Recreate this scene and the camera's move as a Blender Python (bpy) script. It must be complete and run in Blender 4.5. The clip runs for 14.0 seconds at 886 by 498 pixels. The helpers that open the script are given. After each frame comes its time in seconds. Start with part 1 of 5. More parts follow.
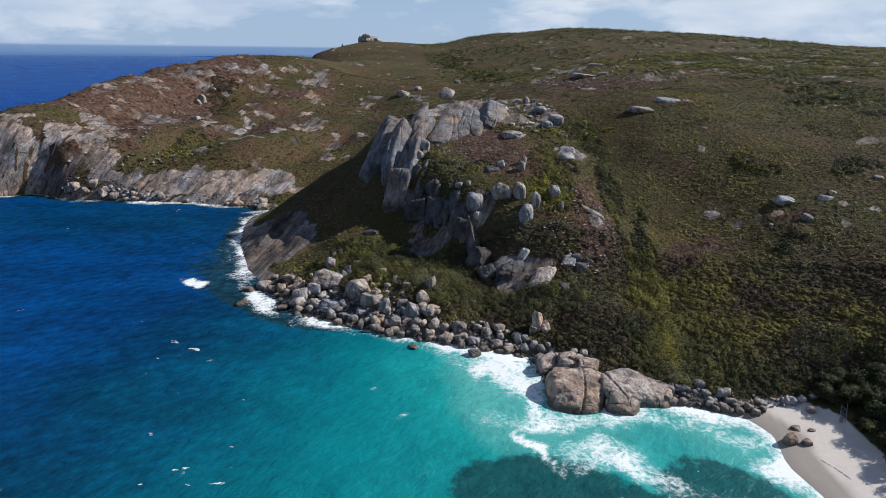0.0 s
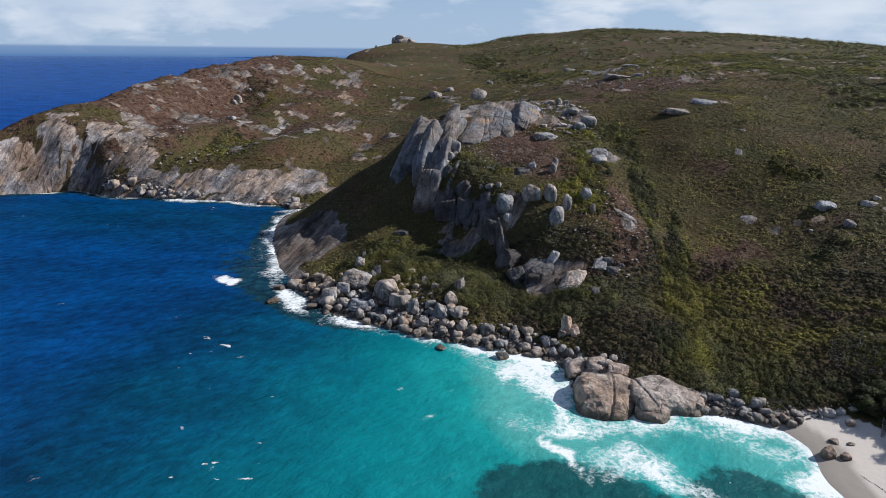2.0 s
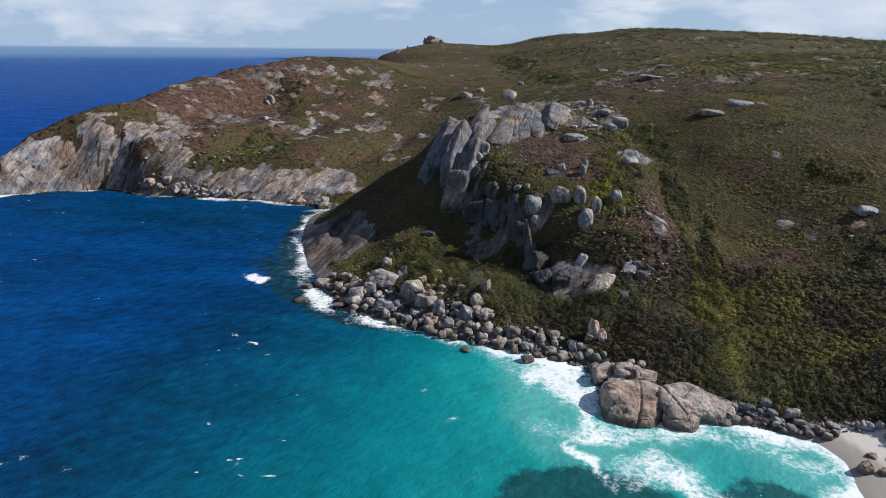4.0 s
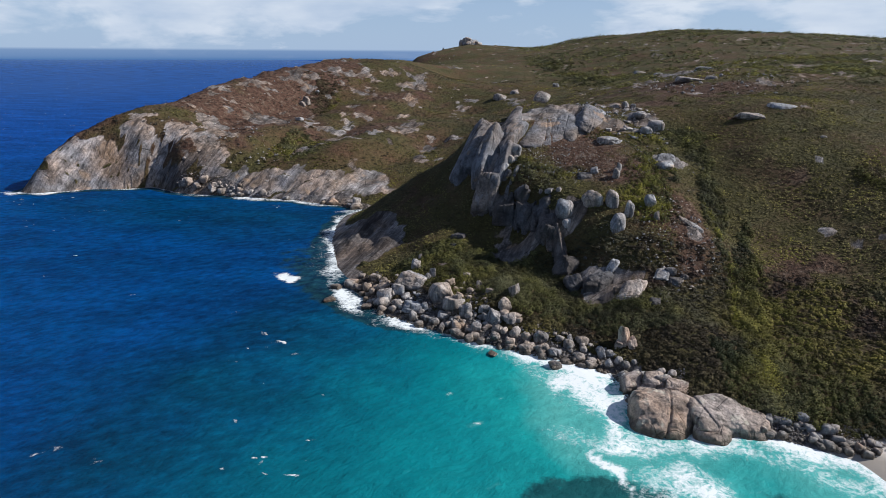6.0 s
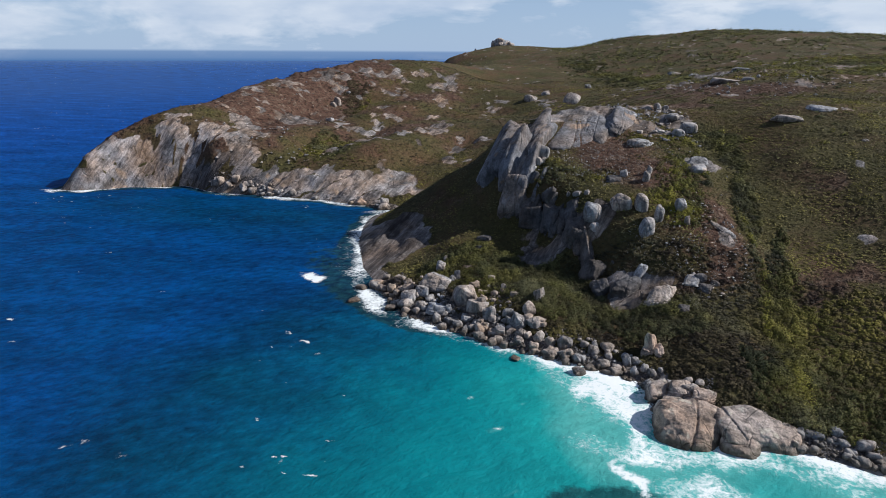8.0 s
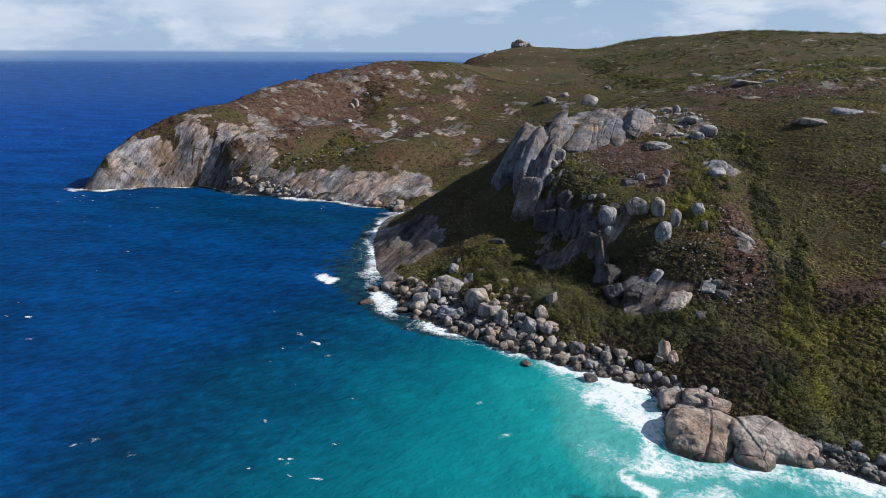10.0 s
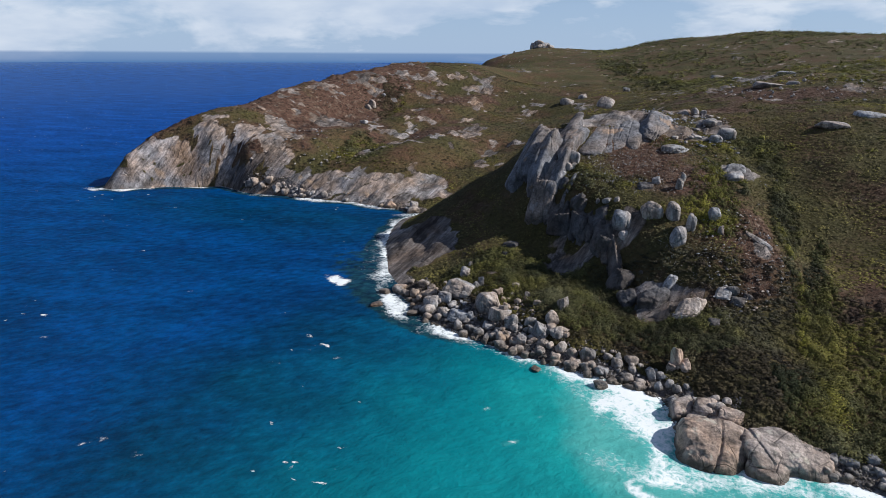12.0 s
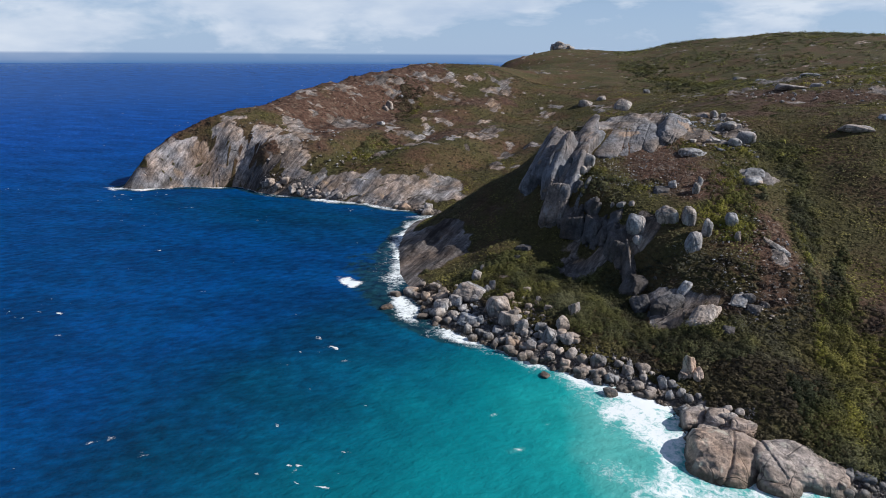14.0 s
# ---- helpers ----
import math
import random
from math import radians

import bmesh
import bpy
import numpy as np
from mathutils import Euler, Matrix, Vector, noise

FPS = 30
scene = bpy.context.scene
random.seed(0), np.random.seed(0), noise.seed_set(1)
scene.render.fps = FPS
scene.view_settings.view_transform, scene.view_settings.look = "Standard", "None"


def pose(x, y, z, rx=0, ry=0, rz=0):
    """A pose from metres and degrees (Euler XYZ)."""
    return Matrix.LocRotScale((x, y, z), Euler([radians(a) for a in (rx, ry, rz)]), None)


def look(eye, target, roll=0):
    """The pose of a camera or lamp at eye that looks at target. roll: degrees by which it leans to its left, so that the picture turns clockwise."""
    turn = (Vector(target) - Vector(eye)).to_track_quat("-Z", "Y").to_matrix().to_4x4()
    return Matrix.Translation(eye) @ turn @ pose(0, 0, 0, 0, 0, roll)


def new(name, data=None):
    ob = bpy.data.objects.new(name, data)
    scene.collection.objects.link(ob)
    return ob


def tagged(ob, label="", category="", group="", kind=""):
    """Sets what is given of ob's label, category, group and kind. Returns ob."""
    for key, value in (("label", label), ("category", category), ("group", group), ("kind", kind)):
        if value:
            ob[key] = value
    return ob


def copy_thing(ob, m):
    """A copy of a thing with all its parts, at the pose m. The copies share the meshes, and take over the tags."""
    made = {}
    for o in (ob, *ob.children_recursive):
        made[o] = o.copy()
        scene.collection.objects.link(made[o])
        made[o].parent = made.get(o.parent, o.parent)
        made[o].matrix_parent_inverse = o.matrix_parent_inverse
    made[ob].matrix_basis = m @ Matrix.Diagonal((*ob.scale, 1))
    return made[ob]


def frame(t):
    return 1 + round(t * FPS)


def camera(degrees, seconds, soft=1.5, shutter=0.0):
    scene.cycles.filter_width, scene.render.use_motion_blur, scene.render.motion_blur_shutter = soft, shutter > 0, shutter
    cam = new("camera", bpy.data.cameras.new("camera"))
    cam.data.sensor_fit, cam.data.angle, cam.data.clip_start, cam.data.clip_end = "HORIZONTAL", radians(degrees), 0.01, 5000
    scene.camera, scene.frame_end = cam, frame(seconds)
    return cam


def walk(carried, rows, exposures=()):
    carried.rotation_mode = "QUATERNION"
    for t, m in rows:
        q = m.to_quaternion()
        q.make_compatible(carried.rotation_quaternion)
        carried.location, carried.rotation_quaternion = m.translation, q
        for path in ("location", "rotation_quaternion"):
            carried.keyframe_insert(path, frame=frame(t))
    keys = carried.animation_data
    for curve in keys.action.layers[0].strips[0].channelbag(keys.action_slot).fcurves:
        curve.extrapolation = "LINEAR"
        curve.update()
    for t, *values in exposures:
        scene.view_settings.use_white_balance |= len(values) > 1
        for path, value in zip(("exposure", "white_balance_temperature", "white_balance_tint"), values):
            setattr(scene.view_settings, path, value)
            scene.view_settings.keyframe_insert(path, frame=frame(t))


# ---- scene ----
# Camera: a slow drift over the bay, turning to the left.
cam = camera(72.0, 14.0, soft=0.55)
PATH = [
    (0, (0.04, -0.01, 89.98), (0.01, 95.06, 58.96), 0.63),
    (0.5, (0.07, 0.06, 90.02), (-1.25, 95.11, 58.98), 0.62),
    (1, (0.14, 0.16, 90.05), (-2.40, 95.20, 59.04), 0.60),
    (1.5, (0.25, 0.29, 90.07), (-3.57, 95.29, 59.06), 0.59),
    (2, (0.40, 0.45, 90.08), (-4.58, 95.40, 59.12), 0.57),
    (2.5, (0.58, 0.63, 90.08), (-5.59, 95.51, 59.09), 0.54),
    (3, (0.80, 0.84, 90.08), (-6.52, 95.64, 59.11), 0.49),
    (5.5, (2.30, 2.25, 90.09), (-11.46, 96.39, 59.31), 0.38),
    (6, (2.67, 2.59, 90.10), (-12.45, 96.55, 59.41), 0.37),
    (6.5, (3.07, 2.96, 90.13), (-13.43, 96.69, 59.43), 0.35),
    (7, (3.48, 3.34, 90.16), (-14.32, 96.84, 59.48), 0.31),
    (7.5, (3.91, 3.75, 90.19), (-15.04, 97.05, 59.59), 0.34),
    (8, (4.36, 4.17, 90.24), (-15.60, 97.26, 59.63), 0.29),
    (10.5, (6.83, 6.53, 90.58), (-16.85, 98.81, 60.17), 0.31),
    (11, (7.37, 7.05, 90.67), (-17.06, 99.15, 60.31), 0.31),
    (11.5, (7.91, 7.59, 90.76), (-17.23, 99.50, 60.42), 0.30),
    (12, (8.47, 8.14, 90.86), (-17.38, 99.85, 60.51), 0.31),
    (12.5, (9.05, 8.70, 90.95), (-17.53, 100.21, 60.63), 0.31),
    (13, (9.63, 9.28, 91.04), (-17.74, 100.56, 60.75), 0.31),
    (13.5, (10.23, 9.87, 91.13), (-17.90, 100.93, 60.86), 0.31),
    (14, (10.83, 10.47, 91.21), (-18.00, 101.33, 61.00), 0.32),
]
walk(cam, [(t, look(eye, target, roll)) for t, eye, target, roll in PATH], [(0, 0.24)])

# ---- light ----
SUN_ELEVATION, SUN_AZIMUTH = radians(35), radians(77)  # azimuth clockwise from +y
sun_dir = Vector((math.sin(SUN_AZIMUTH) * math.cos(SUN_ELEVATION), math.cos(SUN_AZIMUTH) * math.cos(SUN_ELEVATION), math.sin(SUN_ELEVATION)))
sun = new("sun", bpy.data.lights.new("sun", "SUN"))
sun.data.energy, sun.data.angle, sun.data.color = 5.0, radians(0.53), (1.0, 0.965, 0.92)
sun.matrix_world = look(sun_dir * 900, (0, 0, 0))

world = bpy.data.worlds.new("sky")
scene.world = world
world.use_nodes = True


class Nodes:
    """Short hand for building a node tree."""

    def __init__(self, tree):
        self.tree = tree
        tree.nodes.clear()

    def add(self, kind, **links):
        n = self.tree.nodes.new(kind)
        for k, v in links.items():
            self.set(n, k, v)
        return n

    def set(self, n, key, v):
        key = int(key[1:]) if key[0] == "_" and key[1:].isdigit() else key.replace("_", " ")
        socket = n.inputs[key]
        if isinstance(v, bpy.types.NodeSocket):
            self.tree.links.new(v, socket)
        elif isinstance(v, bpy.types.Node):
            self.tree.links.new(v.outputs[0], socket)
        else:
            socket.default_value = v

    def math(self, op, a, b=0.0, c=0.0, clamp=False):
        n = self.add("ShaderNodeMath", _0=a, _1=b, _2=c)
        n.operation, n.use_clamp = op, clamp
        return n

    def ramp(self, fac, stops, mode="LINEAR"):
        n = self.add("ShaderNodeValToRGB", Fac=fac)
        e = n.color_ramp.elements
        n.color_ramp.interpolation = mode
        while len(e) < len(stops):
            e.new(0.5)
        for el, (p, col) in zip(e, stops):
            el.position = p
            el.color = (*col, 1) if isinstance(col, tuple) else (col, col, col, 1)
        return n

    def mix(self, fac, a, b, blend="MIX"):
        n = self.add("ShaderNodeMix")
        n.data_type, n.blend_type = "RGBA", blend
        for i, v in ((0, fac), (6, a), (7, b)):
            if isinstance(v, (bpy.types.Node, bpy.types.NodeSocket)):
                self.tree.links.new(v.outputs[0] if isinstance(v, bpy.types.Node) else v, n.inputs[i])
            else:
                n.inputs[i].default_value = (*v, 1) if isinstance(v, tuple) else v
        return n.outputs[2]

    def noise(self, scale, detail=4.0, rough=0.55, vector=None, distort=0.0):
        n = self.add("ShaderNodeTexNoise", Scale=scale, Detail=detail, Roughness=rough, Distortion=distort)
        if vector is not None:
            self.set(n, "Vector", vector)
        return n.outputs[0]

    def scaled(self, vector, s, turn=0.0):
        n = self.add("ShaderNodeMapping", Vector=vector)
        n.inputs["Scale"].default_value = s
        n.inputs["Rotation"].default_value = (0, 0, turn)
        return n.outputs[0]


w = Nodes(world.node_tree)
sky = w.add("ShaderNodeTexSky")
sky.sky_type, sky.sun_disc, sky.sun_elevation, sky.sun_rotation = "NISHITA", False, SUN_ELEVATION, SUN_AZIMUTH
sky.altitude, sky.air_density, sky.dust_density, sky.ozone_density = 60.0, 1.0, 0.6, 2.0
way = w.add("ShaderNodeTexCoord").outputs["Generated"]
up = w.add("ShaderNodeSeparateXYZ", Vector=way).outputs[2]
puffs = w.noise(1.0, 8.0, 0.56, w.scaled(way, (5.5, 5.5, 17)), 0.25)
banks = w.noise(1.0, 3.0, 0.5, w.scaled(way, (2.2, 2.2, 9)))
cover = w.math("ADD", w.math("MULTIPLY", puffs, 0.65), w.math("MULTIPLY", banks, 0.35))
low = w.ramp(up, [(0.0, 1.0), (0.07, 0.85), (0.22, 0.0)])
cover = w.math("ADD", cover, w.math("MULTIPLY", w.math("MINIMUM", w.math("ABSOLUTE", up), 0.08), 1.0))
cloud_mask = w.math("MULTIPLY", w.ramp(cover, [(0.495, 0.0), (0.57, 0.85)]), w.math("MULTIPLY_ADD", low, 0.75, 0.25))
cloud_tone = w.ramp(w.noise(1.0, 5.0, 0.5, w.scaled(way, (7, 7, 26))), [(0.36, (4.8, 5.8, 7.4)), (0.64, (7.3, 7.9, 8.8))])
haze = w.ramp(w.math("MULTIPLY_ADD", up, 50.0, 0.70), [(0.08, 0.08), (0.30, 0.28), (0.72, 0.42), (0.88, 1.0)])
air = w.mix(w.math("MULTIPLY", low, 0.75), w.mix(1.0, sky, (0.46, 0.56, 0.72), "MULTIPLY"), (4.2, 5.7, 8.1))
air = w.mix(cloud_mask, air, cloud_tone)
low_air = w.mix(haze, (0.55, 1.6, 3.9), air)
w.add("ShaderNodeOutputWorld", Surface=w.add("ShaderNodeBackground", Color=low_air, Strength=0.088))


# ---- landform ----
def lattice(n=512, seed=3):
    return np.random.RandomState(seed).rand(n, n)


LATTICE = lattice()


def value_noise(x, y):
    xi, yi = np.floor(x).astype(int), np.floor(y).astype(int)
    u, v = x - xi, y - yi
    u, v = u * u * u * (u * (u * 6 - 15) + 10), v * v * v * (v * (v * 6 - 15) + 10)
    a, b = LATTICE[xi % 512, yi % 512], LATTICE[(xi + 1) % 512, yi % 512]
    c, d = LATTICE[xi % 512, (yi + 1) % 512], LATTICE[(xi + 1) % 512, (yi + 1) % 512]
    return (a + (b - a) * u) * (1 - v) + (c + (d - c) * u) * v


def fbm(x, y, size, octaves=4, gain=0.5):
    """Noise about -1 to 1 with features of that size in metres."""
    out, amp, total = 0.0, 1.0, 0.0
    for k in range(octaves):
        f = 2.03**k / size
        ca, sa = math.cos(0.7 * k + 0.3), math.sin(0.7 * k + 0.3)
        out = out + amp * (value_noise((x * ca - y * sa) * f + 17.3 * k, (x * sa + y * ca) * f + 9.1 * k) * 2 - 1)
        total += amp
        amp *= gain
    return out / total * 1.6


def smooth(a, b, v):
    v = np.clip((v - a) / (b - a), 0, 1)
    return v * v * (3 - 2 * v)


# The coast, sea on the right hand as it is walked from behind the headland round to the beach.
COAST = [(-420, 2600), (-400, 1700), (-330, 1200), (-300, 800), (-325, 620), (-345, 480), (-348, 400), (-337, 350), (-322, 352), (-304, 365), (-285, 371), (-260, 382), (-238, 371),
         (-218, 367), (-205, 368), (-173, 362), (-150, 361), (-131, 357), (-112, 355), (-100, 347), (-107, 330), (-105, 307), (-97, 279), (-82, 246),
         (-64, 219), (-49, 200), (-33, 194), (-18, 186), (2, 178), (20, 173), (30, 168), (31, 153), (36, 143), (48, 141), (57, 144), (68, 142.5),
         (80, 138), (84, 130), (81, 117), (83, 106), (97, 72), (150, 10), (300, -120), (800, -300)]
LAND = np.array(COAST + [(4800, -300), (4800, 4400), (-420, 4400)], float)


def coast_distance(x, y):
    """Metres from the coast, inland positive."""
    x, y = np.asarray(x, float).ravel(), np.asarray(y, float).ravel()
    best, inside = np.full(x.shape, 1e9), np.zeros(x.shape, bool)
    for n in range(len(LAND)):
        (ax, ay), (bx, by) = LAND[n], LAND[(n + 1) % len(LAND)]
        if n < len(COAST) - 1:
            dx, dy = bx - ax, by - ay
            s = np.clip(((x - ax) * dx + (y - ay) * dy) / (dx * dx + dy * dy), 0, 1)
            best = np.minimum(best, np.hypot(x - ax - s * dx, y - ay - s * dy))
        if ay != by:
            inside ^= ((ay > y) != (by > y)) & (x < (bx - ax) * (y - ay) / (by - ay) + ax)
    return np.where(inside, best, -best)


# Crests, feet and breaks of slope of the land, each a line of (x, y, height).
SPUR = [(-98, 324, 3), (-82, 325, 14), (-62, 319, 27), (-42, 312, 37)]
CRAG_FOOT = [(-43, 299, 26), (-33, 277, 20), (-19, 270, 17), (-3, 260, 13), (10, 238, 10), (18, 219, 8), (25, 211, 7)]
CRAG_RIM = [(-36, 303, 44), (-28, 317, 56), (-14, 330, 59), (1, 352, 62), (20, 357, 62), (33, 360, 62)]
CRAG_LEDGE = [(-26, 287, 36), (-17, 277, 33), (-7, 272, 34), (4, 262, 33), (11, 243, 27)]
CRAG_BACK = [(-7, 302, 46), (21, 317, 51), (17, 282, 40), (43, 302, 48), (29, 266, 38), (56, 280, 43), (61, 251, 32), (64, 223, 23), (26, 235, 25), (36, 205, 12), (52, 205, 12)]
BENCH = [(-46, 258, 11), (-26, 254, 10), (-6, 247, 10), (-32, 223, 8), (-9, 208, 10), (3, 200, 8), (15, 189, 4), (29, 182, 3)]
SEA_SLAB = [(-90, 276, 3), (-79, 289, 8), (-66, 245, 2), (-56, 256, 4), (-51, 270, 8)]
GULLY = [(66, 159, 4), (68, 184, 7), (72, 214, 13), (77, 246, 23), (79, 289, 39), (77, 331, 51)]
LOW_SPUR = [(61, 161, 8), (58, 181, 10), (52, 157, 6), (42, 173, 6)]
EAST_SLOPE = [(77, 158, 6), (96, 148, 4), (113, 142, 7), (114, 155, 12), (102, 178, 12), (95, 207, 16), (134, 190, 22), (137, 239, 34), (104, 265, 30), (163, 228, 38),
              (125, 294, 49), (189, 288, 50), (99, 299, 50), (203, 368, 62), (246, 353, 64), (118, 106, 7), (127, 118, 14), (126, 135, 15), (150, 120, 30), (112, 90, 7)]
PLATEAU = [(127, 350, 65), (106, 340, 61), (112, 467, 74), (127, 525, 80), (206, 564, 78), (296, 545, 79), (361, 528, 80), (42, 418, 61), (76, 494, 69)]
RIDGE = [(49, 1349, 118), (142, 1342, 126), (225, 1280, 132), (361, 1145, 126), (429, 958, 107), (449, 837, 94), (583, 991, 101), (562, 827, 87)]
RIDGE_FRONT = [(54, 848, 65), (12, 1150, 89), (134, 940, 91), (258, 810, 92), (355, 717, 87), (442, 667, 84), (51, 698, 57)]
TOR_HILL = [(-247, 1225, 81), (-225, 1361, 96), (-175, 1439, 106), (-90, 1497, 101), (-11, 1450, 99)]
HILLSIDE = [(-71, 616, 32), (-39, 639, 46), (-105, 793, 54), (-78, 997, 71), (-20, 800, 61), (10, 950, 73), (-81, 473, 20), (-63, 466, 23), (-127, 617, 40), (-115, 487, 27), (-156, 937, 72)]
HEAD_CREST = [(-327.5, 352.5, 9), (-322.5, 357, 16.5), (-320, 364, 25), (-312.5, 380, 36), (-302, 400, 45.5), (-290, 425, 51.5), (-280, 470, 57.5), (-277, 500, 62), (-273, 535, 66.5), (-265, 575, 71), (-258, 605, 74), (-240, 681, 82), (-205, 736, 81), (-196, 827, 81)]
HEAD_FACE = [(-269, 386, 33), (-243, 386, 27), (-232, 431, 34), (-227, 501, 40), (-222, 568, 47), (-204, 643, 66), (-292, 387, 35), (-305, 372, 22), (-280, 394, 40), (-256, 394, 33), (-285, 380, 20), (-207, 378, 13), (-174, 381, 13), (-137, 376, 10),
             (-107, 372, 7), (-179, 445, 26), (-139, 433, 24), (-172, 564, 44)]
VALLEY = [(-88, 349, 3), (-70, 362, 8), (-48, 374, 16), (-26, 388, 29), (0, 402, 44), (20, 425, 52)]
OUTER = [(350, 350, 74), (600, 350, 78), (300, 170, 62), (260, 60, 45), (200, 20, 22), (1000, 700, 82), (1500, 1500, 84), (900, 1500, 86), (0, 2100, 70), (-300, 1900, 40), (600, 2500, 60),
         (-310, 1000, 25), (-310, 1300, 40), (-330, 640, 22), (2600, 1200, 78), (2600, 3000, 60), (1000, 100, 76), (3500, 300, 70), (-150, 2800, 60), (150, 1700, 90), (0, 1349, 101), (-40, 1340, 97), (-110, 1340, 96), (22, 1349, 109)]
def along(line, step):
    """Points every so many metres along a line."""
    line, out = np.array(line, float), []
    for a, b in zip(line[:-1], line[1:]):
        n = max(1, int(np.hypot(*(b - a)[:2]) / step))
        out += [a + (b - a) * k / n for k in range(n)]
    return np.array(out + [line[-1]])


LINES = [SPUR, CRAG_FOOT, CRAG_RIM, CRAG_LEDGE, GULLY, HEAD_CREST, VALLEY, RIDGE, TOR_HILL]
FORMS = np.vstack([along(line, 14 + 0.03 * np.hypot(line[0][0], line[0][1])) for line in LINES]
                  + [np.array(CRAG_BACK + BENCH + SEA_SLAB + LOW_SPUR + EAST_SLOPE + PLATEAU + RIDGE_FRONT + HILLSIDE + HEAD_FACE + OUTER, float)])
shore = along(COAST, 25)
SITES = np.vstack([FORMS, np.c_[shore, np.full(len(shore), 0.2)]])


def kernel(d2):
    return np.sqrt(d2 + 4.5**2)


_d2 = ((SITES[:, None, :2] - SITES[None, :, :2]) ** 2).sum(-1)
_n = len(SITES)
_a = np.zeros((_n + 1, _n + 1))
_a[:_n, :_n] = kernel(_d2) - 2.0 * np.eye(_n)
_a[:_n, _n] = _a[_n, :_n] = 1
WEIGHTS = np.linalg.solve(_a, np.r_[SITES[:, 2], 0])


# Bare granite patches: x, y and half extents; the far ones follow the contour of the headland.
BARE = [(41, 372, 13, 18), (103, 540, 18, 36), (142, 430, 15, 18), (54, 344, 11, 13), (59, 293, 7, 8), (61, 238, 4, 10), (25, 217, 11, 8), (244, 638, 13, 24), (38, 332, 14, 10)]
BARE_HILL = [(-205, 643, 20, 22), (-235, 600, 22, 12), (-238, 575, 12, 8), (-218, 486, 14, 34), (-140, 668, 17, 34), (-131, 620, 10, 20), (-110, 505, 13, 45), (-85, 460, 8, 30),
             (-165, 424, 11, 20), (-175, 612, 12, 10), (-126, 870, 18, 30), (-261, 525, 14, 14)]
BARE_CLIFF = [(-166, 374, 24, 11), (-123, 368, 30, 9), (-258, 398, 30, 14), (-290, 377, 20, 9), (-310, 365, 16, 14), (-238, 381, 21, 9), (-272, 381, 12, 9), (-208, 371, 22, 5), (-240, 399, 24, 12), (-222, 389, 12, 9), (-276, 392, 16, 9)]


def rock_zone(x, y, z, sd):
    """0 to 1: how much bare granite shows."""
    n1, n2 = fbm(x, y, 26, 4), fbm(x + 400, y - 90, 9, 3)
    crag = np.exp(-(((x - 2) / 34) ** 2 + ((y - 345) / 22) ** 2) ** 1.5) * 0.9
    west = 0.9 * np.exp(-(((x + 22) / 12) ** 2 + ((y - 304) / 17) ** 2) ** 2)
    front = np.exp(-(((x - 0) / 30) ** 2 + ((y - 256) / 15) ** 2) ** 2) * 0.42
    lower = np.exp(-(((x - 27) / 15) ** 2 + ((y - 214) / 10) ** 2) ** 2) * 0.75
    slab = np.exp(-(((x + 84) / 24) ** 2 + ((y - 270) / 42) ** 2) ** 2) * smooth(20, 9, z) * 1.1
    head = smooth(-190, -230, x) * smooth(330, 350, y) * smooth(52, 34, z) * smooth(560, 440, y)
    toe = smooth(-85, -105, x) * smooth(335, 345, y) * smooth(19, 9, z + 3 * n1) * smooth(460, 410, y)
    edge = smooth(8, 3, sd) * smooth(16, 6, z) * np.where((x > 76) & (y < 140), 0, 1)
    base = np.maximum.reduce([crag, west, front, lower, slab, head * 0.35, toe])
    for bx, by, rx, ry in BARE:
        base = np.maximum(base, 0.95 * np.exp(-(((x - bx) / rx / 1.0) ** 2 + ((y - by + 0.4 * (x - bx)) / ry) ** 2) ** 1.5))
    for bx, by, rx, ry in BARE_HILL + BARE_CLIFF:
        base = np.maximum(base, (0.82 if by > 400 else 1.0) * np.exp(-(((x - bx) / rx) ** 2 + ((y - by - 0.45 * (x - bx) * (by > 400)) / ry) ** 2) ** 2))
    slivers = smooth(0.05, 0.5, fbm(x * 0.4 + 31, y + 1.6 * z, 13, 3)) * smooth(-110, -160, x) * smooth(390, 450, y) * smooth(740, 690, y) * smooth(0, 25, z - 20)
    base = np.maximum(base, 0.52 * slivers)
    return np.clip(np.maximum(smooth(0.38, 0.70, base + 0.42 * n1 + (0.34 + 0.2 * smooth(380, 430, y)) * n2), edge * 0.9), 0, 1)


def sand_zone(x, y, sd):
    return smooth(70, 78, x) * smooth(146, 141, y + 0.25 * (x - 80) * 0) * smooth(22, 19.5, sd + 0.12 * (y - 105) + fbm(x, y, 8, 2))


